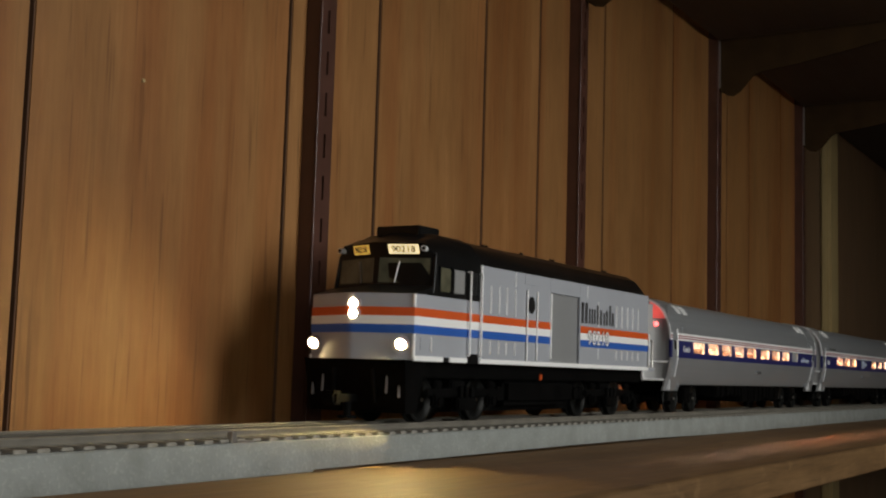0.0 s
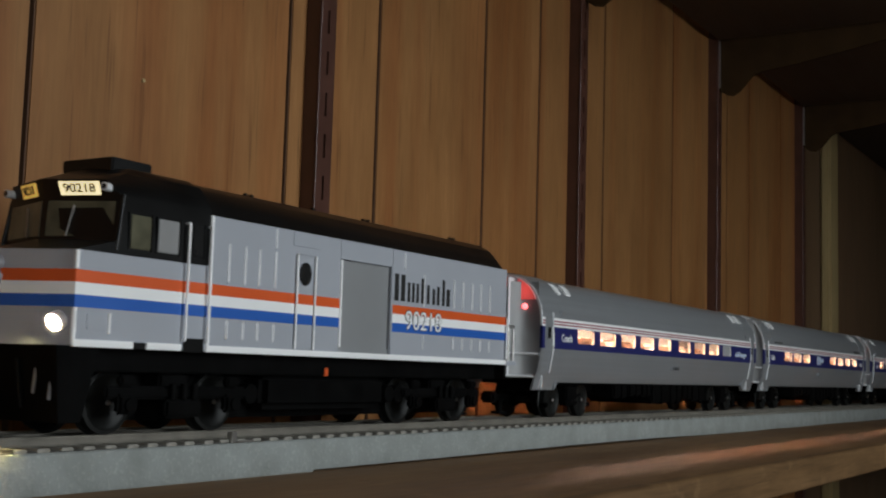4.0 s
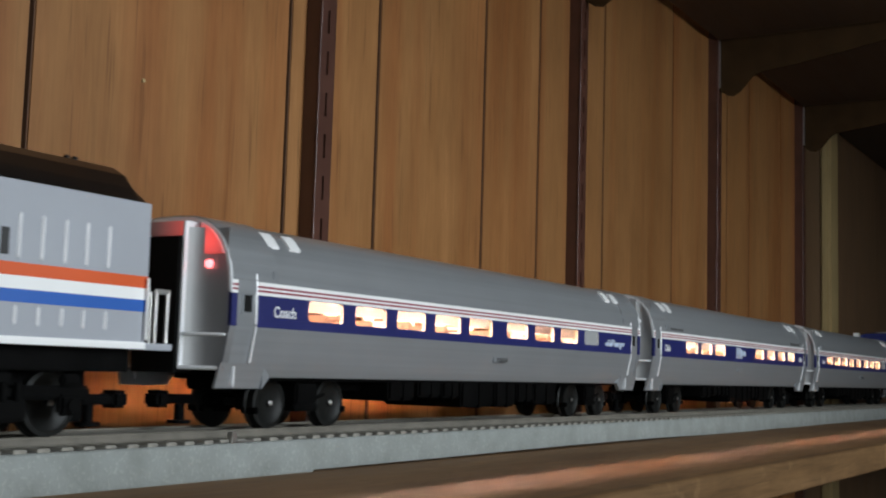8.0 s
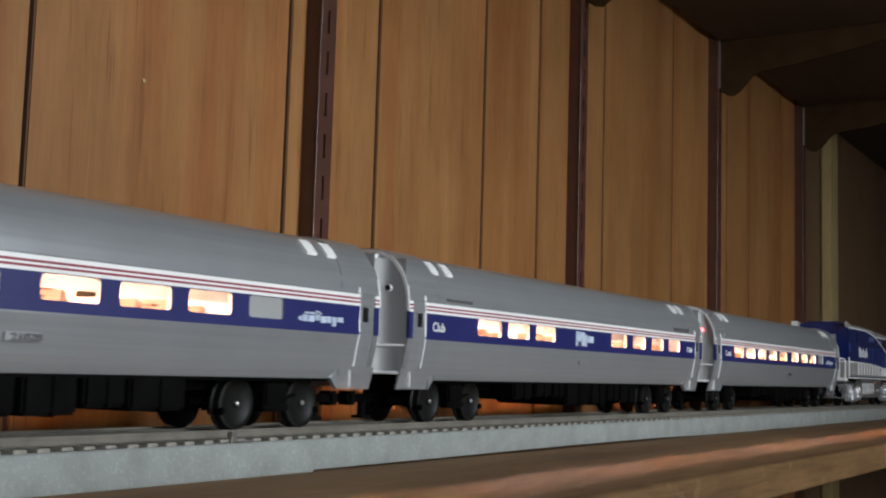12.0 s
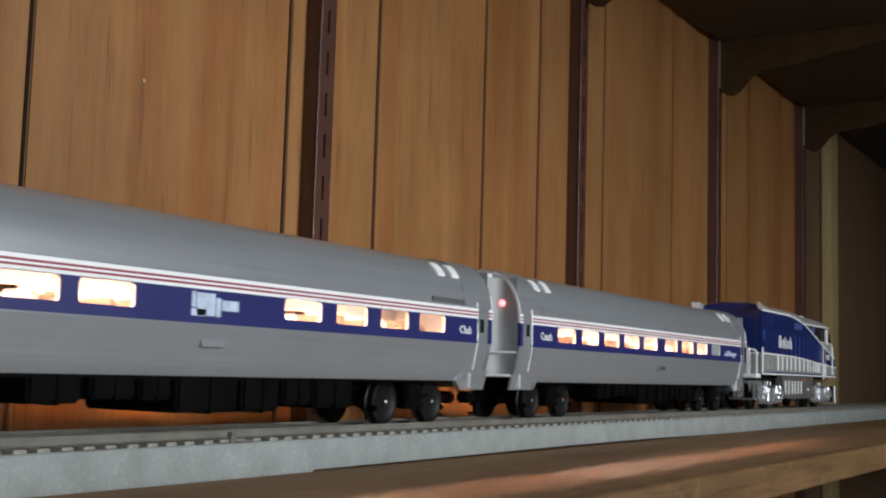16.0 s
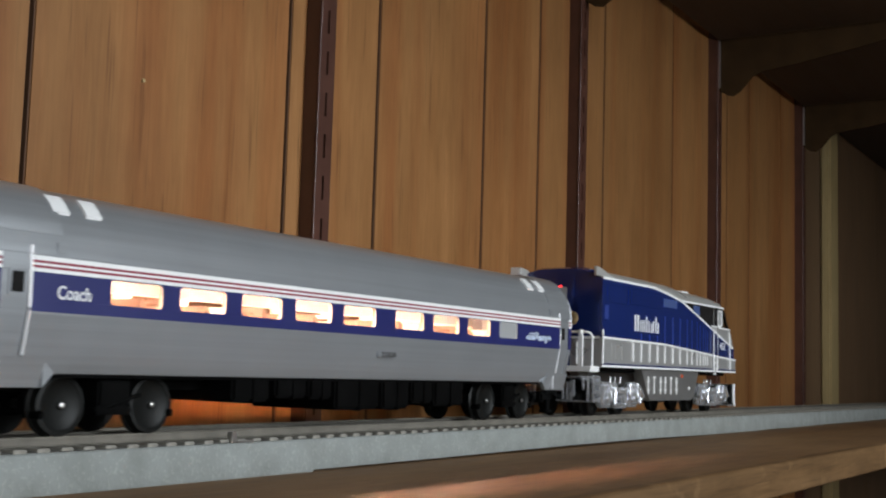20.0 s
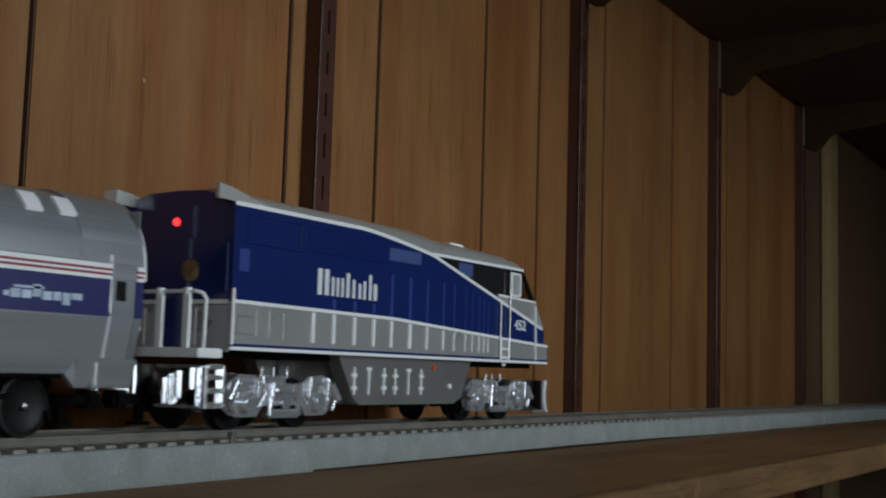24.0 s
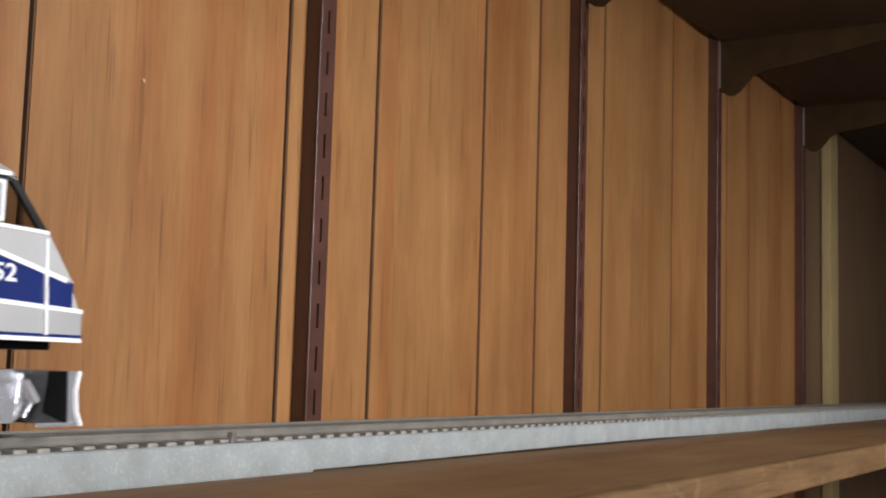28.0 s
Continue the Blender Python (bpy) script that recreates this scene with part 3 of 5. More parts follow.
def ties(tr):
    pitch = 10.2
    tie = bmesh.new()
    box(-2.8, 2.8, -29.4, 29.4, 0.05, 1.45, 0.3, tie)
    me = bpy.data.meshes.new("tie")
    tie.to_mesh(me)
    me.materials.append(M["tie"])
    for i in range(290):
        ob = new("tie", me)
        ob.parent = tr
        ob.location = mm(150 + i * pitch + random.uniform(-0.3, 0.3), random.uniform(-0.4, 0.4), 0)
    rest = bmesh.new()
    i = 1
    while 150 - i * pitch > (WEST + 0.06) * 1000:
        x = 150 - i * pitch
        loft([[(x - 2.5, s, 0.05), (x + 2.5, s, 0.05), (x + 2.5, s, 1.45), (x - 2.5, s, 1.45)] for s in (-29.6, 29.6)], rest)
        i += 1
    tagged(part("far_ties", rest, "tie", tr), kind="stuff")


def corner_trim():
    t = finish("door_casing", box(0, 48, -16, 0, FLOOR_Z * 1000, CEIL_Z * 1000, 3), "trim")
    t.location = (1.806, WALL, 0)
    nail = finish("wall_nail", rod((427.2, WALL * 1000 - 0.9, 188), (427.2, WALL * 1000 + 1, 188), 1.0, 10), "trim")
    d = finish("door_1", box(0, 900, -10, -0.5, FLOOR_Z * 1000, CEIL_Z * 1000 - 2, 1), "door_brown")
    d.location = (1.8555, WALL, 0)
    tagged(d, "plain dark brown wooden door beside pale casing", "door", kind="structure")
    tagged(nail, "small pale nail head in panelled wall", "nail")
    tagged(t, "pale wooden casing strip standing against panelled wall", "casing", kind="structure")


room()
shelves()
_st = standard()
_br = bracket()
for _i, _x in enumerate(STANDARDS):
    if _i == 0:
        _st.matrix_basis, _br.matrix_basis = pose(_x, WALL, 0), pose(_x + 0.0075, 0, 0)
    else:
        copy_thing(_st, pose(_x, WALL, 0))
        copy_thing(_br, pose(_x + 0.0075, 0, 0))
TRACK = roadbed_and_track()
corner_trim()
# ---- the train: every vehicle has its origin on the track's centre line at rail height, x to the rear of the leading unit ----
HW = 32.5
# how far the train has gone, second by second
GONE = [0.0, 0.0552, 0.1103, 0.165, 0.2198, 0.2781, 0.3439, 0.4199, 0.5027, 0.5877, 0.6711, 0.7535, 0.8363, 0.921, 1.0081,
        1.0979, 1.1905, 1.2843, 1.3777, 1.4695, 1.5605, 1.6519, 1.7449, 1.8389, 1.9332, 2.0272, 2.1201, 2.2114, 2.3005]
WHEELS = []
VEHICLES = []


def vehicle(name, start, label, category, group=""):
    ob = empty(name, pose(start, TRACK_Y, RAIL_Z), label, category, group)
    VEHICLES.append((ob, start))
    return ob


def wheelset(parent, x, r):
    z, r = r, r + 1.4
    prof = [(1.0, -18.6), (1.5, -18.4), (1.5, -17.6), (r - 2.2, -17.6), (r - 1.6, -18.2), (r, -18.0), (r, -14.6), (r + 1.0, -14.0), (r + 0.8, -13.0), (r - 2, -13.0),
            (2, -12.6), (1.6, -12), (1.6, 12), (2, 12.6), (r - 2, 13.0), (r + 0.8, 13.0), (r + 1.0, 14.0), (r, 14.6), (r, 18.0), (r - 1.6, 18.2), (r - 2.2, 17.6),
            (1.5, 17.6), (1.5, 18.4), (1.0, 18.6)]
    ob = part("wheelset", turned(prof), "wheel", parent)
    ob.location = mm(x, 0, z)
    WHEELS.append((ob, x, z))
    hub = part("axle_end", turned([(0.4, -19.4), (1.0, -19.1), (1.1, -18.65), (0.9, -18.6)], 12), "steel", parent, "bright steel axle end")
    hub.location = mm(x, 0, z)
    return ob


def coach_truck(parent, x):
    # inside-bearing frame: the wheels stand clear on both sides
    bm = box(-34, 34, -11, -8, 6.5, 13, 0.8)
    box(-34, 34, 8, 11, 6.5, 13, 0.8, bm)
    box(-8, 8, -22, 22, 9, 19, 1, bm)
    for s in (-1, 1):
        for cx in (-22.2, 22.2):
            box(cx - 5, cx + 5, *sorted((s * 7, s * 12)), 5, 13.5, 1.0, bm)
        rod((-4.5, s * 19.5, 8), (-4.5, s * 19.5, 18), 2.2, 10, bm)
        rod((4.5, s * 19.5, 8), (4.5, s * 19.5, 18), 2.2, 10, bm)
        box(-9, 9, *sorted((s * 16, s * 22)), 6, 9.5, 0.8, bm)
        rod((-9, s * 21, 7.5), (12, s * 22, 13.5), 0.9, 8, bm)
        box(-33, -31, *sorted((s * 11, s * 20)), 5, 8, 0.4, bm)
        box(31, 33, *sorted((s * 11, s * 20)), 5, 8, 0.4, bm)
    tk = part("truck", bm, "black", parent)
    tk.location = mm(x, 0, 0)
    wheelset(tk, -22.2, 9.6)
    wheelset(tk, 22.2, 9.6)
    return tk


def coupler(parent, x, way):
    bm = box(min(0, way * 17), max(0, way * 17), -3, 3, 9, 13, 0.8)
    box(*sorted((way * 15, way * 23)), -4.6, 4.6, 7.6, 14.6, 1.4, bm)
    rod((way * 6, 0, 1.2), (way * 6, 0, 10), 2.2, 10, bm)
    rod((way * 6, 0, 0.8), (way * 6, 0, 2.2), 5.0, 14, bm)
    ob = part("coupler", bm, "black", parent)
    ob.location = mm(x, 0, 0)


def arc_roof(n=9):
    """Right half of a coach's section from the window line up to the crown, (y, z)."""
    pts = [(32.5, 55.3), (32.45, 57.5), (32.2, 60.7)]
    for i in range(1, n + 1):
        a = i / n * math.pi / 2
        pts.append((32.2 * math.cos(a) ** 0.62, 60.7 + 26.3 * math.sin(a) ** 1.18))
    return pts


ROOF = arc_roof()
LOWER = [(25.2, 20.8), (26.6, 21.0), (29.4, 26.6)] + [(29.4 + (32.5 - 29.4) * i / 20 + (0.25 if i % 2 else 0.0), 26.9 + (41.6 - 26.9) * i / 20) for i in range(21)] + [(32.5, 42.0), (32.5, 45.6)]


def rounded_frame(x0, x1, z0, z1, s, rim=0.3, r=1.7):
    """A window surround with rounded inner corners, set in the side at s."""
    inner = []
    for cx, cz, a0 in ((x1 - rim - r, z1 - rim - r, 0), (x0 + rim + r, z1 - rim - r, 90), (x0 + rim + r, z0 + rim + r, 180), (x1 - rim - r, z0 + rim + r, 270)):
        for k in range(5):
            a = radians(a0 + k * 22.5)
            inner.append((cx + r * math.cos(a), cz + r * math.sin(a)))
    n = len(inner)
    outer = []
    for i, (x, z) in enumerate(inner):
        q = i // 5
        k = i % 5
        ex, ez = (x1, x0, x0, x1)[q], (z1, z1, z0, z0)[q]
        first = (k < 2) if q in (0, 2) else (k > 2)
        if k == 2:
            outer.append((ex, ez))
        elif first:
            outer.append((ex, z))
        else:
            outer.append((x, ez))
    bm = bmesh.new()
    ys = (s * 30.7, s * 32.65)
    rows = [[bm.verts.new(mm(x, y, z)) for x, z in ring] for y in ys for ring in (inner, outer)]
    for i in range(n):
        j = (i + 1) % n
        bm.faces.new((rows[0][i], rows[0][j], rows[2][j], rows[2][i])).material_index = 1
        bm.faces.new((rows[2][i], rows[2][j], rows[3][j], rows[3][i]))
        bm.faces.new((rows[0][i], rows[1][i], rows[1][j], rows[0][j])).material_index = 1
    return bm


def hatch(x, s):
    """A plate that follows the curve of the roof."""
    band = [(27.3, 76.3), (24.5, 79.9), (21.6, 82.4)]
    out = [(y * 1.016, z + 1.0) for y, z in band]
    ring = band + out[::-1]
    return prism([(s * y, z) for y, z in ring], "x", x, x + 7.4)


def coach(start, windows, words, marker, label):
    """A silver coach. windows: (x0, x1, lit); marker: 'glow', 'on' or 'off' for the lamp in the leading end."""
    car = vehicle("coach", start, label, "train car", "coaches of the train")
    n = 441.0
    # shell
    full = ROOF + [(-y, z) for y, z in ROOF[-2::-1]]
    inner = [(y * 0.955, 55.3 + (z - 55.3) * 0.955) for y, z in full]
    part("roof", prism(full + inner[::-1], "x", 0.4, n - 0.4), "silver", car)
    for s in (-1, 1):
        side = [(s * y, z) for y, z in LOWER]
        part("lower_side", prism(side + [(s * (y - 1.3), z) for y, z in LOWER[::-1]], "x", 17, n - 17), "silver", car)
        # solid side between the windows
        xs = [17.0] + [v for w in windows for v in w[:2]] + [424.5]
        for a, b in zip(xs[::2], xs[1::2]):
            part("window_post", box(a, b, *sorted((s * 31.2, s * 32.75)), 45.6, 55.3, 0.15), "c_blue", car)
            part("inner_post", box(a, b, *sorted((s * 30.5, s * 31.15)), 45.6, 55.3), "cream", car)
        part("inner_lining", box(17, 424.5, *sorted((s * 27.9, s * 28.4)), 30.2, 45.4), "cream", car)
        part("lower_band", box(17, 424.5, *sorted((s * 32.52, s * 32.78)), 41.8, 45.6), "c_blue", car)
        for z0, z1, mat in ((59.1, 60.7, "c_white"), (58.2, 59.1, "c_red"), (57.4, 58.2, "c_white"), (56.5, 57.4, "c_red"), (55.2, 56.5, "c_white")):
            for a, b in ((0.6, 4.0), (17, 424.5), (437, 440.4)):
                part("stripe", box(a, b, *sorted((s * 32.1, s * 32.85)), z0, z1), mat, car)
        for a, b in ((0.6, 4.0), (437, 440.4)):
            part("band_end", box(a, b, *sorted((s * 31, s * 32.8)), 41.8, 55.2), "c_blue", car)
            lo = [(s * y, z) for y, z in ((25.6, 24), (29.4, 26.6), (32.5, 41.8), (31.2, 41.8), (28, 26.9), (24.6, 24.6))]
            part("end_side", prism(lo, "x", a - 0.2, b), "silver", car)
        for a, b, sx in ((4, 17, 1), (424, 437, -1)):
            pr = [(s * y, z) for y, z in ((28.6, 25.5), (32.0, 41.8), (32.0, 56), (31.7, 62), (30.6, 68), (29.2, 68), (30.2, 62), (30.6, 56), (30.6, 41.8), (27.2, 25.5))]
            wx = (8.5, 14.0) if sx > 0 else (427, 432.5)
            door = part("vestibule_door", prism(pr, "x", a, b), "silver", car)
            part("door_window", box(wx[0], wx[1], *sorted((s * 31.4, s * 32.3)), 47.6, 55.0, 0.3), "dark_glass", door)
            part("window_frame", box(wx[0] - 1.2, wx[0], *sorted((s * 31.6, s * 32.7)), 46.8, 55.8, 0.2), "silver", door)
            gx = 16.4 if sx > 0 else 424.6
            bm = rod((gx, s * 32.5, 43), (gx, s * 32.0, 64), 0.6, 8)
            rod((gx, s * 32.6, 42), (gx, s * 29.8, 27), 0.6, 8, bm)
            part("door_post", bm, "rib", car)
            # low end skirt with the step
            e0, e1 = (-1.0, 27) if sx > 0 else (414, 442)
            sk = [(s * y, z) for y, z in ((25.6, 16.2), (26.8, 16.2), (29.6, 26.6), (28.2, 26.6))]
            part("end_skirt", prism(sk, "x", e0, e1), "silver", car)
            tri = [(e1, 16.2), (e1 + 5, 21.2), (e1, 26.0)] if sx > 0 else [(e0, 16.2), (e0, 26.0), (e0 - 5, 21.2)]
            part("skirt_gusset", prism(tri, "y", *sorted((s * 26.3, s * 28.4))), "silver", car)
            part("step_edge", box(e0 + 8, e0 + 9.2, *sorted((s * 26.2, s * 29.6)), 17, 25.4, 0.3), "rib", car)
    # roof fittings
    for x in (28, 43, 389, 404):
        for s in (-1, 1):
            bm = hatch(x, s)
            part("roof_hatch", bm, "gloss_white", car, "glossy white hatch plate")
    for x in (29, 412):
        for s in (-1, 1):
            part("side_vent", box(x - 2.5, x + 2.5, *sorted((s * 30.2, s * 32.7)), 62, 66, 0.5), "silver", car)
    for s in (-1, 1):
        part("gutter", box(2, n - 2, *sorted((s * 31.5, s * 32.6)), 61.0, 61.5), "silver", car)
    for x0, x1 in ((0.1, 30), (n - 30, n - 0.1)):
        cap = [(y * 1.006, z + 0.9) for y, z in ROOF if z > 66]
        low = [(y * 0.99, z - 0.4) for y, z in ROOF if z > 66]
        part("roof_cap", prism(cap + [(-y, z) for y, z in cap[-2::-1]] + [(-y, z) for y, z in low] + [(y, z) for y, z in low[-2::-1]], "x", x0, x1), "silver", car)
    # ends: wall, door frame, diaphragm, rails
    sect = [(s_y, z) for s_y, z in ([(28, 26), (32.2, 42)] + ROOF)] + [(-y, z) for y, z in (ROOF[-2::-1] + [(32.2, 42), (28, 26)])]
    sect = [(y * 0.985, z - (0.4 if z > 60 else 0)) for y, z in sect]
    for x0, x1, w in ((1.0, 2.4, -1), (n - 2.4, n - 1.0, 1)):
        ew = part("end_wall", prism(sect, "x", x0, x1), "silver", car)
        face = x0 if w < 0 else x1
        rim = [(y * 1.012, z + 0.3) for y, z in ROOF]
        rim = rim + [(-y, z) for y, z in rim[-2::-1]]
        hole = [(y * 0.955, 55.3 + (z - 55.3) * 0.95) for y, z in rim]
        part("end_rim", prism(rim + hole[::-1], "x", *sorted((face + w * 0.2, face + w * 1.5))), "rib", ew, "bright rim round the end")
        for s in (-1, 1):
            bow = [(face + w * 7.0 * ((29.5 - y) / 16.5) ** 2.4, s * y) for y in (29.5, 27, 24, 21, 18.5, 16.5, 15, 14, 13)]
            part("end_panel", prism(bow + [(face, s * 13), (face - w * 0.3, s * 29.5)], "z", 24, 82), "end_silver", ew)
            part("door_flange", box(*sorted((face, face + w * 8.8)), *sorted((s * 12.0, s * 13.3)), 24, 84.5, 0.2), "rib", ew)
            part("end_rail", rod((face + w * 8.0, s * 13.6, 38), (face + w * 1.4, s * 30.4, 38), 0.8, 8), "rib", ew)
            part("end_rail", rod((face + w * 8.4, s * 12.4, 24.4), (face + w * 1.2, s * 28, 24.4), 0.9, 8), "rib", ew)
            if s > 0:
                part("door_header", box(*sorted((face + w * 6.6, face + w * 7.8)), -11.9, 11.9, 78.6, 84.6, 0.2), "red_header" if marker == "glow" and w < 0 else "silver", ew)
            on = w < 0 and marker != "off"
            lamp = turned([(0.5, -1.2), (1.4, -1.0), (1.85, 0), (1.85, 0.6)], 16)
            bmesh.ops.rotate(lamp, verts=lamp.verts, matrix=Matrix.Rotation(radians(-90 if w < 0 else 90), 3, "Z"))
            bmesh.ops.translate(lamp, verts=lamp.verts, vec=mm(face + w * 2.2, s * 21.0, 67))
            ml = part("marker_lamp", lamp, "red" if on else "white", ew, "glowing red marker lamp" if on else "unlit white-rimmed marker lamp")
            if not on:
                part("lamp_lens", rod((face + w * 3.2, s * 21.0, 67), (face + w * 3.65, s * 21.0, 67), 1.5, 14), "dark_glass", ml)
        if marker == "glow" and w < 0:
            arch = [(y * 0.97, z - 0.9) for y, z in ROOF if z > 71]
            near = [(-y, z) for y, z in arch if y > 14] + [(-14, 71)]
            far = [(-13, 74), (-13, 84)] + [(y, z) for y, z in arch[::-1]] + [(29, 74)]
            part("marker_housing", prism(near, "x", face - 2.6, face - 0.05), "red_soft", ew, "red translucent housing lit from within")
            part("marker_shade", prism(far, "x", face - 0.5, face - 0.05), "end_silver", ew)
        dia = bmesh.new()
        for k in range(5):
            d = face + w * (0.2 + k * 2.2)
            box(*sorted((d, d + w * 1.6)), -12.4, 12.4, 22, 78, 0.5, dia)
        part("diaphragm", dia, "rubber", car, "black folded gangway diaphragm")
        coupler(car, 14 if w < 0 else n - 14, w)
    # inside: floor, light strip, seats
    part("floor_pan", box(3, n - 3, -28, 28, 24, 30, 0.4), "cream", car)
    part("inner_ceiling", box(30, n - 30, -24, 24, 77, 78), "cream", car)
    part("light_strip", box(40, n - 40, -2.5, 2.5, 75.4, 76.6, 0.3), "warm", car, "warm glowing strip light")
    for s in (-1, 1):
        for a, b, lit in windows:
            part("window_pane", box(a, b, *sorted((s * 31.6, s * 31.9)), 45.6, 55.3), "glass" if lit else "frosted", car, "" if lit else "dull grey frosted pane")
            part("window_frame", rounded_frame(a, b, 45.6, 55.3, s), ["c_blue", "cream"], car)
    k = 0
    x = 48.0
    while x < 385:
        for s in (-1, 1):
            bm = box(x, x + 9, *sorted((s * 8, s * 26)), 30, 37, 1.2)
            box(x + 8.2, x + 11, *sorted((s * 8, s * 26)), 36, 49.2 + (k % 3) * 0.7, 1.0, bm)
            part("seat", bm, "seat" if k % 4 else "cream", car)
        if k % 3 == 1:
            for s in (-1, 1):
                part("table", box(x + 12.5, x + 16.5, *sorted((s * 11, s * 29)), 47.0, 48.0, 0.3), "table_brown" if k % 2 else "seat", car)
        k += 1
        x += 17.9
    # underframe
    part("centre_sill", box(20, n - 20, -9, 9, 15, 22, 1), "black", car)
    for a, b, z in ((128, 152, 10.5), (156, 178, 12), (180, 197, 11.5), (200, 236, 6.4), (239, 263, 6.4), (266, 286, 9.0), (288, 318, 7.5)):
        eq = part("equipment_box", box(a, b, -26, 26, z, 21, 1.2), "black", car)
        c = (a + b) / 2
        part("box_strap", box(c, c + 1.2, -26.8, 26.8, z - 0.5, 20, 0.2), "black", eq)
    part("underfloor", box(30, n - 30, -25.5, 25.5, 19.6, 23.5, 0.4), "black", car)
    coach_truck(car, 67)
    coach_truck(car, n - 62)
    for w in words:
        kind = w[0]
        if kind == "text":
            lettering("lettering", w[1], "pale", car, *w[2], -32.8)
        elif kind == "number":
            lettering("car_number", w[1], "ink_grey", car, *w[2], -31.8, 0.5)
        elif kind == "emblem":
            x0, x1, z0, z1 = w[1]
            for fx0, fx1, fz0, fz1 in w[2]:
                bm = box(x0 + (x1 - x0) * fx0, x0 + (x1 - x0) * fx1, -33.0, -32.76, z0 + (z1 - z0) * fz0, z0 + (z1 - z0) * fz1)
                part("emblem_stroke", bm, w[3], car, "pale printed stroke")
        elif kind == "plate":
            part("side_plate", box(w[1][0], w[1][1], -w[2], -w[2] + 1.5, w[1][2], w[1][3], 0.3), w[3], car)
    return car


SCRIPT = ((0.0, 0.06, 0.25, 0.5), (0.08, 0.2, 0.2, 0.62), (0.22, 0.34, 0.2, 0.6), (0.36, 0.46, 0.3, 0.9), (0.12, 0.5, 0.68, 0.8), (0.48, 0.6, 0.18, 0.6), (0.62, 0.72, 0.2, 0.62), (0.74, 0.84, 0.0, 0.6), (0.86, 1.0, 0.3, 0.62))
BLOCKS = ((0.0, 0.08, 0.35, 1.0), (0.1, 0.48, 0.02, 0.96), (0.5, 0.6, 0.0, 0.8), (0.62, 0.98, 0.28, 0.72), (0.0, 0.3, 0.0, 0.3))
COACH_WINDOWS = [(51.5, 78.3, 1), (87.2, 114, 1), (122.9, 149.7, 1), (158.6, 185.4, 1), (194.3, 221.1, 1), (237.6, 264.4, 1), (273.3, 300.1, 1), (309, 334.6, 1), (345, 367.5, 0)]
CLUB_WINDOWS = [(70.3, 98.3, 1), (105.7, 133.5, 1), (141.3, 168.8, 1), (255.6, 282.6, 1), (293.3, 318.6, 1), (329.4, 354.4, 1), (364.2, 390, 1)]
COACH_WORDS = [("text", "Coach", (27.5, 42.5, 46.4, 51.2)), ("emblem", (378, 411, 44.6, 51.6), SCRIPT, "pale_blue"), ("plate", (225.0, 240.5, 31.6, 34.8), 31.8, "silver"),
               ("number", "21828", (227.5, 240.2, 31.9, 34.4))]
CLUB_WORDS = [("text", "Club", (23.0, 35.0, 46.0, 51.0)), ("text", "Club", (404.7, 417.5, 46.4, 50.6)), ("emblem", (198, 226, 44.6, 54.2), BLOCKS, "pale_blue"),
              ("plate", (205.5, 219.5, 32.6, 35.6), 32.2, "silver"), ("plate", (377, 410, 61.6, 64.6), 32.4, "ink_grey"), ("plate", (37.5, 65, 62.4, 64.0), 32.4, "ink_grey")]
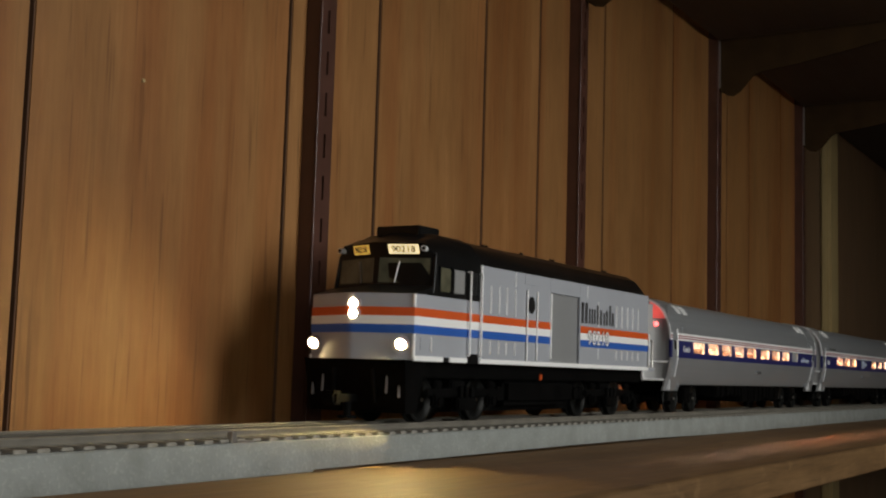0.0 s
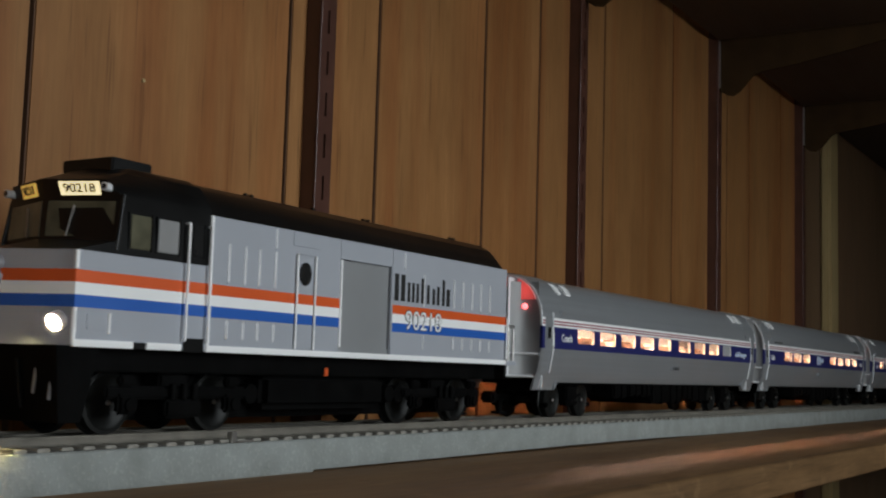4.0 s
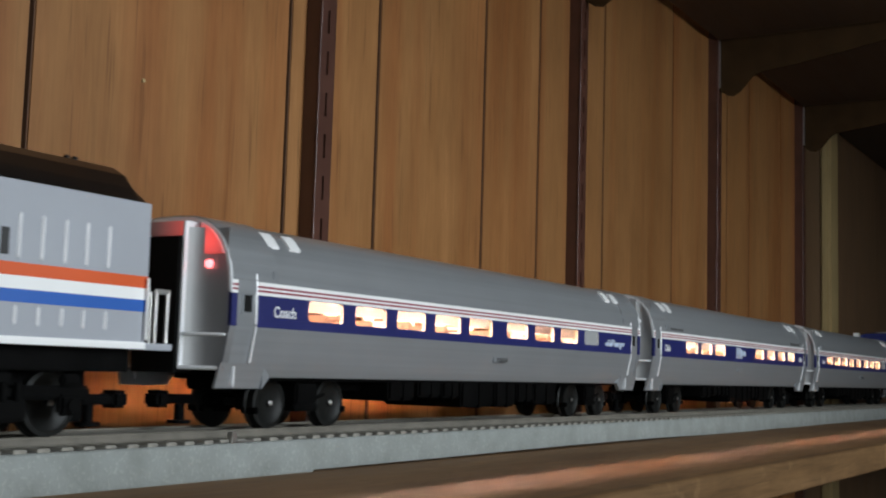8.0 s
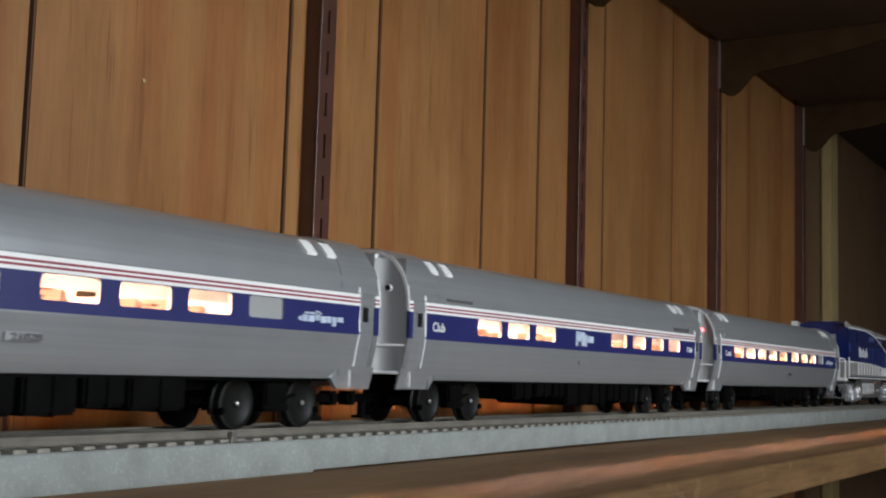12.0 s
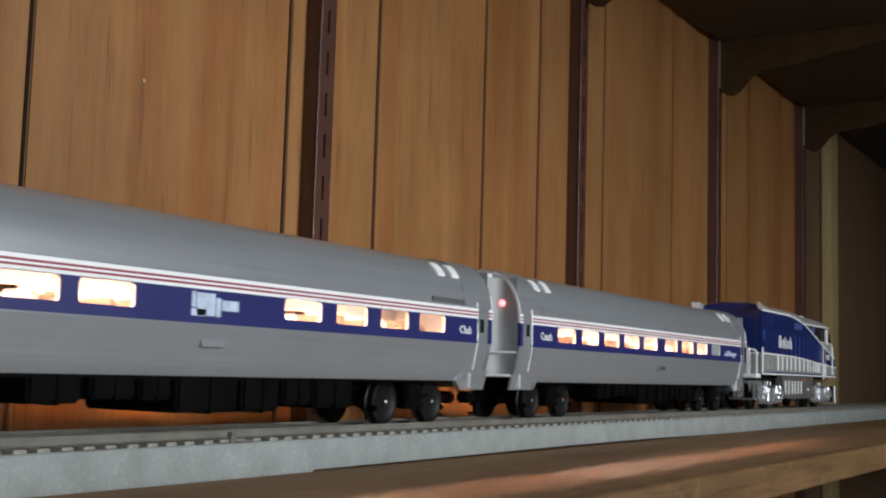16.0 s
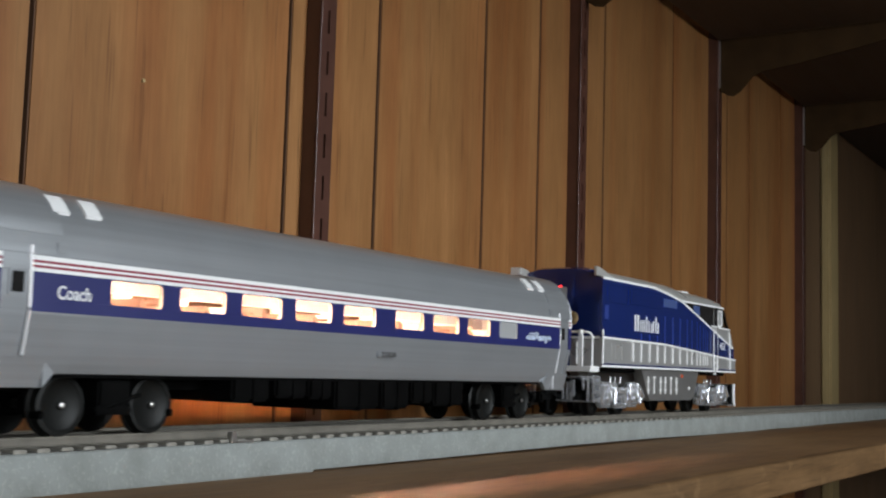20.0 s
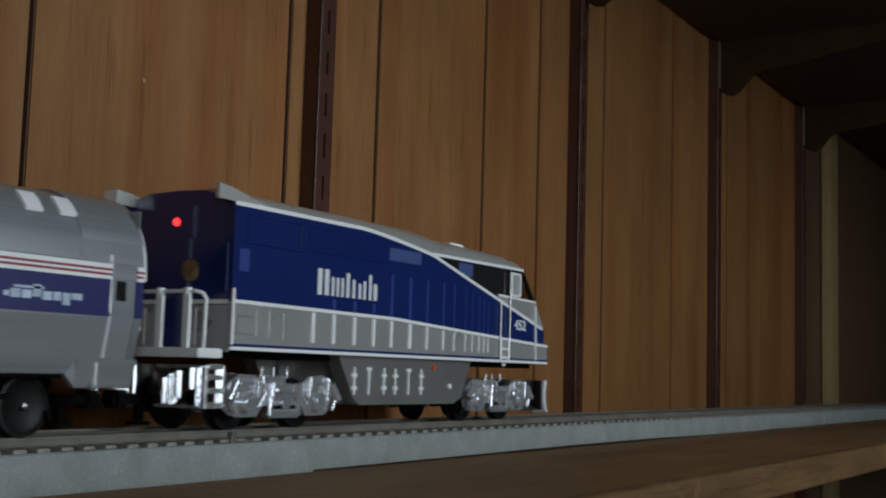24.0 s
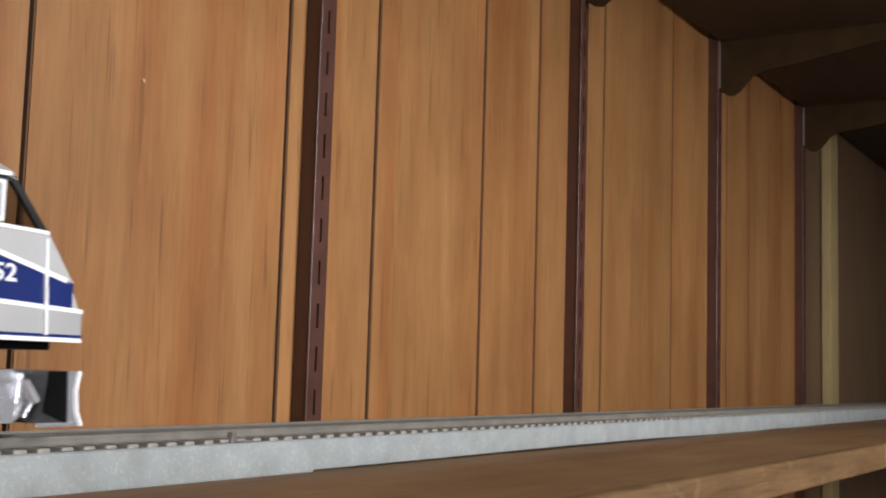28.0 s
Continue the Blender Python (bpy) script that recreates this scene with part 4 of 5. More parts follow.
def loco_truck(parent, x, wb, r, mat, chrome=False):
    """Two-axle truck; the plated one has tall cast side plates over the wheels."""
    h = wb / 2
    y_out = 29.5
    bm = box(-8, 8, -24, 24, 12, 22, 1)
    for s in (-1, 1):
        y0, y1 = sorted((s * 25.5, s * (y_out - 1.5)))
        if chrome:
            frame_side = [(-h - 15, 13.5), (-h - 13, 18.5), (-h - 6, 22.2), (-h + 5, 21.6), (-h + 10, 18.4), (h - 10, 18.4), (h - 5, 21.6), (h + 6, 22.2), (h + 13, 18.5), (h + 15, 13.5),
                          (h + 12, 7.0), (h + 7, 4.4), (h - 6, 4.4), (h - 10, 9.0), (-h + 10, 9.0), (-h + 6, 4.4), (-h - 7, 4.4), (-h - 12, 7.0)]
            prism(frame_side, "y", y0, y1, bm)
            for cx in (-h - 1, h + 1):
                way = -1 if cx < 0 else 1
                # journal box and its cap
                rod((cx, s * 27, 10.5), (cx, s * 30.6, 10.5), 4.2, 18, bm)
                rod((cx, s * 30, 10.5), (cx, s * 31.6, 10.5), 2.6, 16, bm, 1.9)
                # leaning coil springs on both sides of it
                for dx in (-6.6, 6.6):
                    for q in range(4):
                        rod((cx + dx + 0.2 * way * q, s * 29.3, 12.4 + q * 2.0), (cx + dx + 0.2 * way * q, s * 29.3, 13.6 + q * 2.0), 1.7, 12, bm)
                    rod((cx + dx, s * 29.2, 11.4), (cx + dx + way * 0.8, s * 29.2, 21.0), 1.0, 8, bm)
                # brake cylinder that leans out at the end, and its rod
                rod((cx + way * 8.5, s * 29.6, 18.6), (cx + way * 13.5, s * 30.2, 11.6), 2.1, 14, bm)
                rod((cx + way * 12.5, s * 30.0, 12.6), (cx + way * 9.4, s * 30.0, 6.4), 0.8, 8, bm)
                box(cx - 5, cx + 5, *sorted((s * 27.5, s * 29.8)), 17.4, 19.6, 0.7, bm)
                rod((cx - way * 5, s * 30.0, 8.2), (cx - way * 11, s * 30.2, 14.8), 0.8, 8, bm)
            # bolster with its plank and stops between the axles
            box(-11, 11, *sorted((s * 25, s * 30.4)), 3.8, 7.6, 1.0, bm)
            box(-8.5, 8.5, *sorted((s * 27.5, s * 29.8)), 12.6, 17.2, 0.9, bm)
            for dx in (-9.6, 9.6):
                rod((dx, s * 29.0, 6.5), (dx * 0.86, s * 29.0, 18.6), 1.3, 10, bm)
            rod((0, s * 29, 10.2), (0, s * 31.0, 10.2), 2.5, 16, bm)
            rod((-6, s * 30.2, 15.6), (6.5, s * 30.2, 14.6), 0.6, 8, bm)
        else:
            box(-h - 10, h + 10, y0, y1, 12, 17, 1.0, bm)
            for cx in (-h, h):
                box(cx - 5, cx + 5, *sorted((s * 26, s * 30)), 6.5, 14, 1.2, bm)
                rod((cx, s * 29, 10), (cx, s * 31, 10), 2.6, 14, bm)
                box(cx - 4, cx + 4, *sorted((s * 26, s * 29.4)), 17, 21, 0.8, bm)
            box(-10, 10, *sorted((s * 25, s * 30)), 5, 12, 1.0, bm)
            for dx in (-6, 0, 6):
                rod((dx, s * 29.2, 12), (dx, s * 29.2, 18), 1.4, 8, bm)
    if chrome:
        for s in (-1, 1):
            for dx in (-14, -6, 3):
                rod((dx, s * 27.5, 21), (dx, s * 27.5, 25.5), 0.7, 8, bm)
    tk = part("truck", bm, mat, parent, "chrome-plated truck frame" if chrome else "")
    tk.location = mm(x, 0, 0)
    wheelset(tk, -h, r)
    wheelset(tk, h, r)
    return tk


def lamp_cup(parent, name, label, x, y, z, r, tilt, bulb="headlight", yaw=0):
    """A forward lamp: a bright bulb deep in a pale cup with a dark rim, tilted down by some degrees."""
    def put(bm):
        bmesh.ops.rotate(bm, verts=bm.verts, matrix=Matrix.Rotation(radians(-90), 3, "Z"))
        bmesh.ops.rotate(bm, verts=bm.verts, matrix=Matrix.Rotation(radians(-tilt), 3, "Y"))
        bmesh.ops.rotate(bm, verts=bm.verts, matrix=Matrix.Rotation(radians(yaw), 3, "Z"))
        bmesh.ops.translate(bm, verts=bm.verts, vec=mm(x, y, z))
        return bm
    cup = bmesh.new()
    seg = 28
    prof = [(0.95, 1.7), (0.75 * r, 1.2), (r * 0.95, 0.5), (r, 0.0), (r + 0.45, 0.1), (r + 0.5, 3.4), (0.95, 3.4)]
    rows = [[cup.verts.new(mm(a * math.cos(2 * math.pi * i / seg), d, a * math.sin(2 * math.pi * i / seg))) for i in range(seg)] for a, d in prof]
    for k in range(len(rows) - 1):
        a, b = rows[k], rows[k + 1]
        for i in range(seg):
            cup.faces.new((a[i], a[(i + 1) % seg], b[(i + 1) % seg], b[i])).material_index = 0 if k < 3 else 1
    cup.faces.new(rows[0])
    cup.faces.new(rows[-1])
    lamp = part(name, put(cup), ["white", "frame_grey"], parent, label)
    part("bulb", put(turned([(0.35, 0.75), (0.75, 0.9), (0.93, 1.3), (0.93, 1.68)], 20)), bulb, lamp, "bright warm bulb")
    return lamp


def mark(parent, x0, x1, z0, z1, y, mat):
    """A brand's word as plain upright bars of its size."""
    bars = ((0.01, 0.075, 0.98), (0.115, 0.18, 0.98), (0.225, 0.265, 0.72), (0.30, 0.34, 0.72), (0.375, 0.415, 0.72), (0.455, 0.505, 0.94),
            (0.555, 0.60, 0.72), (0.655, 0.70, 0.60), (0.735, 0.78, 0.72), (0.83, 0.875, 1.0), (0.91, 0.97, 0.66))
    for a, b, h in bars:
        part("name_bar", box(x0 + (x1 - x0) * a, x0 + (x1 - x0) * b, y - 0.12, y + 0.1, z0, z0 + (z1 - z0) * h), mat, parent)


def cab_unit():
    """The leading unit: silver-grey with a black cab and roof and red, white and blue stripes."""
    lo = vehicle("cab_control_locomotive", 0.5088, "grey diesel locomotive with black cab, striped sides, lit headlights", "locomotive")
    e = 317.5
    # long body, with a shallow recess where the baggage door sits
    for s in (-1, 1):
        y0, y1 = sorted((s * 30.5, s * HW))
        part("side_panel", box(68, 155.5, y0, y1, 31, 85, 0.3), "l_grey", lo)
        part("side_panel", box(198.5, e, y0, y1, 31, 85, 0.3), "l_grey", lo)
        part("baggage_door", box(155.5, 198.5, *sorted((s * 29.0, s * 31.0)), 31, 76, 0.2), "door_grey", lo, "plain roll-up baggage door")
        part("door_lintel", box(155.5, 198.5, y0, y1, 76, 85), "l_grey", lo)
        part("door_jamb", box(155.2, 156.6, *sorted((s * 32.4, s * 33.2)), 35.5, 75.5, 0.2), "white", lo)
        part("door_jamb", box(197.4, 199.0, *sorted((s * 32.4, s * 33.0)), 36, 76, 0.2), "l_grey", lo)
        part("cab_side", box(0.5, 68, *sorted((s * 30.5, s * (HW - 0.3))), 31, 64.6, 0.3), "l_grey", lo)
        for a, b in ((0, 28.5), (35, 53.6), (67.2, e)):
            part("sill", box(a, b, *sorted((s * 31.5, s * 33.1)), 30.6, 33.2, 0.3), "white", lo, "white painted sill")
        part("step_recess", box(54.8, 66.2, *sorted((s * 31.0, s * 32.5)), 30.2, 35.6, 0.2), "l_black", lo)
        part("sill_notch", box(28.6, 34.9, *sorted((s * 31.0, s * 32.6)), 30.6, 33.0, 0.1), "l_black", lo)
        for z0, z1, mat in ((53.2, 57.6, "orange"), (48.8, 53.2, "white"), (44.4, 48.8, "blue")):
            for a, b, yy in ((0.3, 57, HW - 0.3), (57, 68.2, HW - 0.25), (68.2, 155.3, HW), (198.7, e, HW)):
                part("stripe", box(a, b, *sorted((s * (yy - 0.1), s * (yy + 0.16))), z0, z1), mat, lo)
        for x in (78, 88, 97, 107.6):
            part("panel_rib", box(x, x + 1.5, *sorted((s * 32.2, s * 33.4)), 58.4, 74.8, 0.55), "rib", lo)
            part("panel_rib", box(x, x + 1.5, *sorted((s * 32.2, s * 33.4)), 35.8, 43.8, 0.55), "rib", lo)
        part("panel_rib", box(108, 109, *sorted((s * 32.2, s * 33.0)), 76, 84.6, 0.2), "rib", lo)
        for x in (257, 266.6, 276.6, 286.2, 296.4):
            part("panel_rib", box(x, x + 1.5, *sorted((s * 32.2, s * 33.4)), 58.8, 74.4, 0.55), "rib", lo)
            part("panel_rib", box(x, x + 1.5, *sorted((s * 32.2, s * 33.4)), 36.8, 43.6, 0.55), "rib", lo)
        part("panel_rib", box(227.5, 228.4, *sorted((s * 32.2, s * 33.0)), 36.8, 44, 0.2), "rib", lo)
        part("panel_rib", box(227.5, 228.4, *sorted((s * 32.2, s * 32.9)), 58, 75, 0.2), "rib", lo)
        part("panel_rib", box(209, 210, *sorted((s * 32.2, s * 33.0)), 76, 84.4, 0.2), "rib", lo)
        dr = part("body_door", box(123, 136.4, *sorted((s * 32.0, s * 32.7)), 33.4, 75, 0.2), "l_grey", lo)
        for z0, z1, mat in ((53.2, 57.6, "orange"), (48.8, 53.2, "white"), (44.4, 48.8, "blue")):
            part("stripe", box(123.4, 136.0, *sorted((s * 32.5, s * 32.86)), z0, z1), mat, dr)
        part("door_rail", rod((122.6, s * 33.5, 33.6), (122.6, s * 33.5, 75), 0.5, 8), "white", dr)
        part("door_rail", rod((135.6, s * 33.5, 33.6), (135.6, s * 33.5, 75), 0.5, 8), "white", dr)
        port = turned([(3.2, -0.9), (4.1, -0.6), (4.1, 0.5)], 20)
        bmesh.ops.scale(port, vec=(1, 1, 1.25), verts=port.verts)
        if s > 0:
            bmesh.ops.rotate(port, verts=port.verts, matrix=Matrix.Rotation(math.pi, 3, "Z"))
        bmesh.ops.translate(port, verts=port.verts, vec=mm(128.8, s * 32.7, 66.6))
        part("porthole", port, "dark_glass", dr, "round dark porthole")
        part("access_hatch", box(120, 139.5, *sorted((s * 32.2, s * 32.8)), 78.4, 84.6, 0.2), "l_grey", lo)
        for x in (54.0, 66.6):
            bm = rod((x, s * 34.0, 34.6), (x, s * 34.0, 80), 0.55, 8)
            rod((x, s * 34.0, 34.6), (x, s * 32.3, 34.6), 0.5, 6, bm)
            rod((x, s * 34.0, 80), (x, s * 31.5, 80), 0.5, 6, bm)
            part("grab_rail", bm, "white", lo)
        # near corner whitened to paint in its highlight; far one stays body grey
        part("body_corner", box(67.4, 69.2, *sorted((s * 31.5, s * 32.9)), 33, 85, 0.3), "white" if s < 0 else "l_grey", lo)
        part("cab_step", box(57, 68, *sorted((s * 30, s * 31.6)), 33.2, 42, 0.2), "l_grey", lo)
        part("nose_hatch", box(6, 15, *sorted((s * 32.1, s * 32.6)), 36.5, 42.5, 0.2), "l_grey", lo)
        part("nose_latch", box(16, 16.9, *sorted((s * 32.1, s * 33.0)), 35.5, 43, 0.2), "white", lo)
    # nose, with a shallow V in plan
    nose = [(0.5, -HW + 0.2), (-11, -2.5), (-11.4, 0), (-11, 2.5), (0.5, HW - 0.2), (26, HW - 0.4), (26, -HW + 0.4)]
    part("nose", prism(nose, "z", 31, 64.6), "l_grey", lo)
    for z0, z1, mat in ((53.2, 57.6, "orange"), (48.8, 53.2, "white"), (44.4, 48.8, "blue")):
        o = [(-0.1, -HW), (-11.3, -2.5), (-11.7, 0), (-11.3, 2.5), (-0.1, HW), (0.8, HW), (-10.6, 2.5), (-11.0, 0), (-10.6, -2.5), (0.8, -HW)]
        part("nose_stripe", prism(o, "z", z0, z1), mat, lo)
    # white beads on the near nose corner paint in its edge highlight
    part("nose_edge", rod((0.4, -HW + 0.4, 31.5), (0.4, -HW + 0.4, 44.2), 0.9, 8), "white", lo)
    part("nose_edge", rod((0.4, -HW + 0.4, 57.8), (0.4, -HW + 0.4, 64.4), 0.9, 8), "white", lo)
    a = [(0, -HW + 0.2, 64.6), (-11.4, 0, 64.6), (0, HW - 0.2, 64.6), (30, HW - 0.2, 64.6), (30, -HW + 0.2, 64.6)]
    b = [(19, -HW + 1.0, 69.5), (10.5, 0, 70.5), (19, HW - 1.0, 69.5), (30, HW - 1.0, 69.5), (30, -HW + 1.0, 69.5)]
    part("nose_deck", loft([a, b]), "l_black", lo)
    # cab
    c = [(19.2, -HW + 0.4, 64.7), (10.7, 0, 66), (19.2, HW - 0.4, 64.7), (68, HW - 0.4, 64.7), (68, -HW + 0.4, 64.7)]
    d = [(21.5, -HW + 1.2, 85.6), (11.8, 0, 86.0), (21.5, HW - 1.2, 85.6), (68, HW - 0.4, 86.5), (68, -HW + 0.4, 86.5)]
    g = [(17.6, -HW + 7, 92.2), (9.6, 0, 92.8), (17.6, HW - 7, 92.2), (68, HW - 4, 92), (68, -HW + 4, 92)]
    f = [(29, -HW + 9, 96.4), (23, 0, 97.4), (29, HW - 9, 96.4), (68, HW - 8, 96.6), (68, -HW + 8, 96.6)]
    part("cab", loft([c, d, g, f]), "l_black", lo)
    roof = [(HW - 0.2, 85), (HW - 3.5, 90), (HW - 8, 95.2), (HW - 15, 98.8), (8, 100.6), (0, 101)]
    prof = roof + [(-y, z) for y, z in roof[-2::-1]]
    k = [(y * 0.93, 85 + (z - 85) * 0.05) for y, z in prof]
    part("roof", loft([[(66, y, z) for y, z in prof], [(e - 7, y, z) for y, z in prof], [(e, y, z) for y, z in k]]), "l_black", lo)
    front = [(29.5, -HW + 10, 96.2), (24, 0, 97.2), (29.5, HW - 10, 96.2), (68, HW - 9, 96.4), (68, -HW + 9, 96.4)]
    top = [(34, -HW + 12, 99), (31, 0, 100.4), (34, HW - 12, 99), (68, HW - 14, 99.5), (68, -HW + 14, 99.5)]
    part("cab_roof", loft([front, top]), "l_black", lo)
    part("roof_box", box(31, 52, -14, 14, 98, 104, 0.6), "l_black", lo)
    for x in (120, 124, 170, 213, 217, 300, 304):
        part("roof_stud", box(x, x + 2, -4, -2, 100.4, 103, 0.3), "l_black", lo)
    # lit number boards, headlights
    def on_front(u, z, out=0.0):
        """A place on the V-shaped cab front: u from -1 at the camera's side to 1."""
        zz = (z - 66) / 20
        return (10.6 + 1.2 * zz + (8.6 + zz) * abs(u) - out, u * (HW - 2), z)
    for s, y0, y1, mat in ((-1, -22.6, -7.2, "board"), (1, 17.6, 5.2, "board_dim")):
        ring = [(8.6 + 0.345 * abs(y) + (92.2 - z) * 0.36, y, z) for y, z in ((y0, 86.8), (y1, 86.8), (y1, 91.6), (y0, 91.6))]
        bd = part("number_board", loft([ring, [(p[0] + 2.5, p[1], p[2]) for p in ring]]), mat, lo, "lit number board")
        txt = lettering("board_number", "90218", "ink", bd, 0, 1000, 87.6, 90.9, 0, 0.2)
        co = np.empty(len(txt.data.vertices) * 3)
        txt.data.vertices.foreach_get("co", co)
        co = co.reshape(-1, 3) * 1000
        t = 0.1 + 0.8 * co[:, 0] / 1000
        far, near = (ring[1], ring[0]) if s < 0 else (ring[0], ring[1])
        # words read from the far side to the near side
        px = far[0] + (near[0] - far[0]) * t - 0.15 + co[:, 1] - (co[:, 2] - 86.8) * 0.36
        py = far[1] + (near[1] - far[1]) * t
        txt.data.vertices.foreach_set("co", (np.stack([px, py, co[:, 2]], 1) * 0.001).ravel())
        g0 = [on_front(u, z, 0.25) for u, z in ((s * 0.06, 71.5), (s * 0.94, 71.5), (s * 0.93, 84.4), (s * 0.06, 84.8))]
        part("windshield", loft([g0, [(p[0] + 1.2, p[1], p[2]) for p in g0]]), "tan_glass", lo, "dim windshield pane")
        p0, p1 = on_front(s * 0.35, 71.5, 0.8), on_front(s * 0.42, 83, 0.8)
        part("wiper", rod(p0, p1, 0.35, 6), "steel", lo)
        rp = (15.5, s * 26.8, 89.4)
        rl = part("roof_lamp", rod(rp, (rp[0] + 4, rp[1] - s * 1, rp[2]), 1.6, 16), "rib", lo)
        part("lamp_lens", rod((rp[0] - 0.3, rp[1], rp[2]), (rp[0] + 1, rp[1], rp[2]), 1.0, 12), "dark_glass", rl)
        part("cab_pillar", rod((18.6, s * 31.6, 66), (22.0, s * 30.6, 87), 0.9, 8), "l_black", lo)
        lamp_cup(lo, "ditch_light", "glowing ditch light", -4.6, s * 27.5, 38.6, 3.0, 24, "ditch" if s < 0 else "headlight", 4 if s < 0 else 10)
    for z in (56.8, 62.0):
        lamp_cup(lo, "headlight", "glowing twin headlight", -12.6, -3.2, z - 3.0, 2.6, 10)
    for s in (-1, 1):
        for x0, x1, mat in ((24.5, 35.2, "tan_glass"), (38.6, 50, "lens"), (57.5, 64, "dark_glass")):
            y0, y1 = sorted((s * 31.0, s * 32.45))
            w = part("cab_window", box(x0, x1, y0, y1, 67.4, 80, 0.4), mat, lo)
            bm = box(x0 - 0.8, x0, y0, y1 + (0.3 if s > 0 else 0), 66.8, 80.8)
            box(x1, x1 + 0.8, y0 - (0.3 if s < 0 else 0), y1, 66.8, 80.8, 0, bm)
            part("window_frame", bm, "l_black", w)
    # rear: end wall, railings, footboard
    part("rear_wall", box(e - 1.2, e - 0.2, -31, 31, 31, 85), "l_black", lo)
    part("rear_footboard", box(e, e + 15, -32, 32, 30.4, 33, 0.4), "l_grey", lo)
    for s in (-1, 1):
        bm = rod((e + 6, s * 31, 33), (e + 6, s * 31, 52), 0.8, 8)
        rod((e + 12, s * 31, 33), (e + 12, s * 31, 53), 0.8, 8, bm)
        rod((e + 12, s * 22, 33), (e + 12, s * 22, 53), 0.8, 8, bm)
        box(e + 5, e + 13, *sorted((s * 30.4, s * 31.8)), 51.6, 53.6, 0.4, bm)
        part("rear_railing", bm, "steel", lo, "bright metal rear railing")
        bm = rod((e - 1.2, s * 33.8, 34), (e - 1.2, s * 33.8, 57), 0.55, 8)
        part("rear_grab_rail", bm, "white", lo)
    # underneath
    part("pilot", loft([[(-2, -30, 4), (-2, 30, 4), (8, 30, 4), (8, -30, 4)], [(-6, -31.5, 31), (-6, 31.5, 31), (14, 31.5, 31), (14, -31.5, 31)]]), "black", lo)
    for s in (-1, 1):
        bm = rod((-4, s * 27, 12), (-2.6, s * 27, 28), 0.7, 8)
        rod((-5, s * 20, 14), (-4, s * 20, 26), 0.6, 8, bm)
        part("pilot_grab", bm, "frame_grey", lo)
        part("hose", rod((-6, s * 12, 26), (-4, s * 13, 9), 0.9, 8), "rubber", lo)
    part("frame", box(4, e - 2, -27, 27, 22, 31, 0.6), "black", lo)
    part("chassis_block", box(18, e - 12, -15, 15, 3.5, 23, 0.6), "black", lo)
    part("fuel_tank", box(112, 205, -26, 26, 7, 23, 3), "black", lo)
    for x in (104, 209, 217):
        part("air_tank", rod((x, -26, 14), (x, 26, 14), 4.2, 14), "black", lo)
    part("red_valve", box(153, 156, -27.4, -25.8, 22, 26, 0.4), "orange", lo)
    loco_truck(lo, 60, 58, 10.6, "black")
    loco_truck(lo, 258, 58, 10.6, "black")
    coupler(lo, -4, -1)
    coupler(lo, e - 2, 1)
    mark(lo, 200.2, 255.4, 59.8, 73.4, -HW - 0.1, "ink")
    for dx, dz, mat, d in ((-0.35, 0, "ink", 0.14), (0.35, 0, "ink", 0.14), (0, 0.35, "ink", 0.14), (0, -0.35, "ink", 0.14), (0, 0, "pale", 0.3)):
        lettering("road_number", "90218", mat, lo, 211 + dx, 245.2 + dx, 46 + dz, 55.4 + dz, -HW - 0.16, d, 0.0)
    return lo


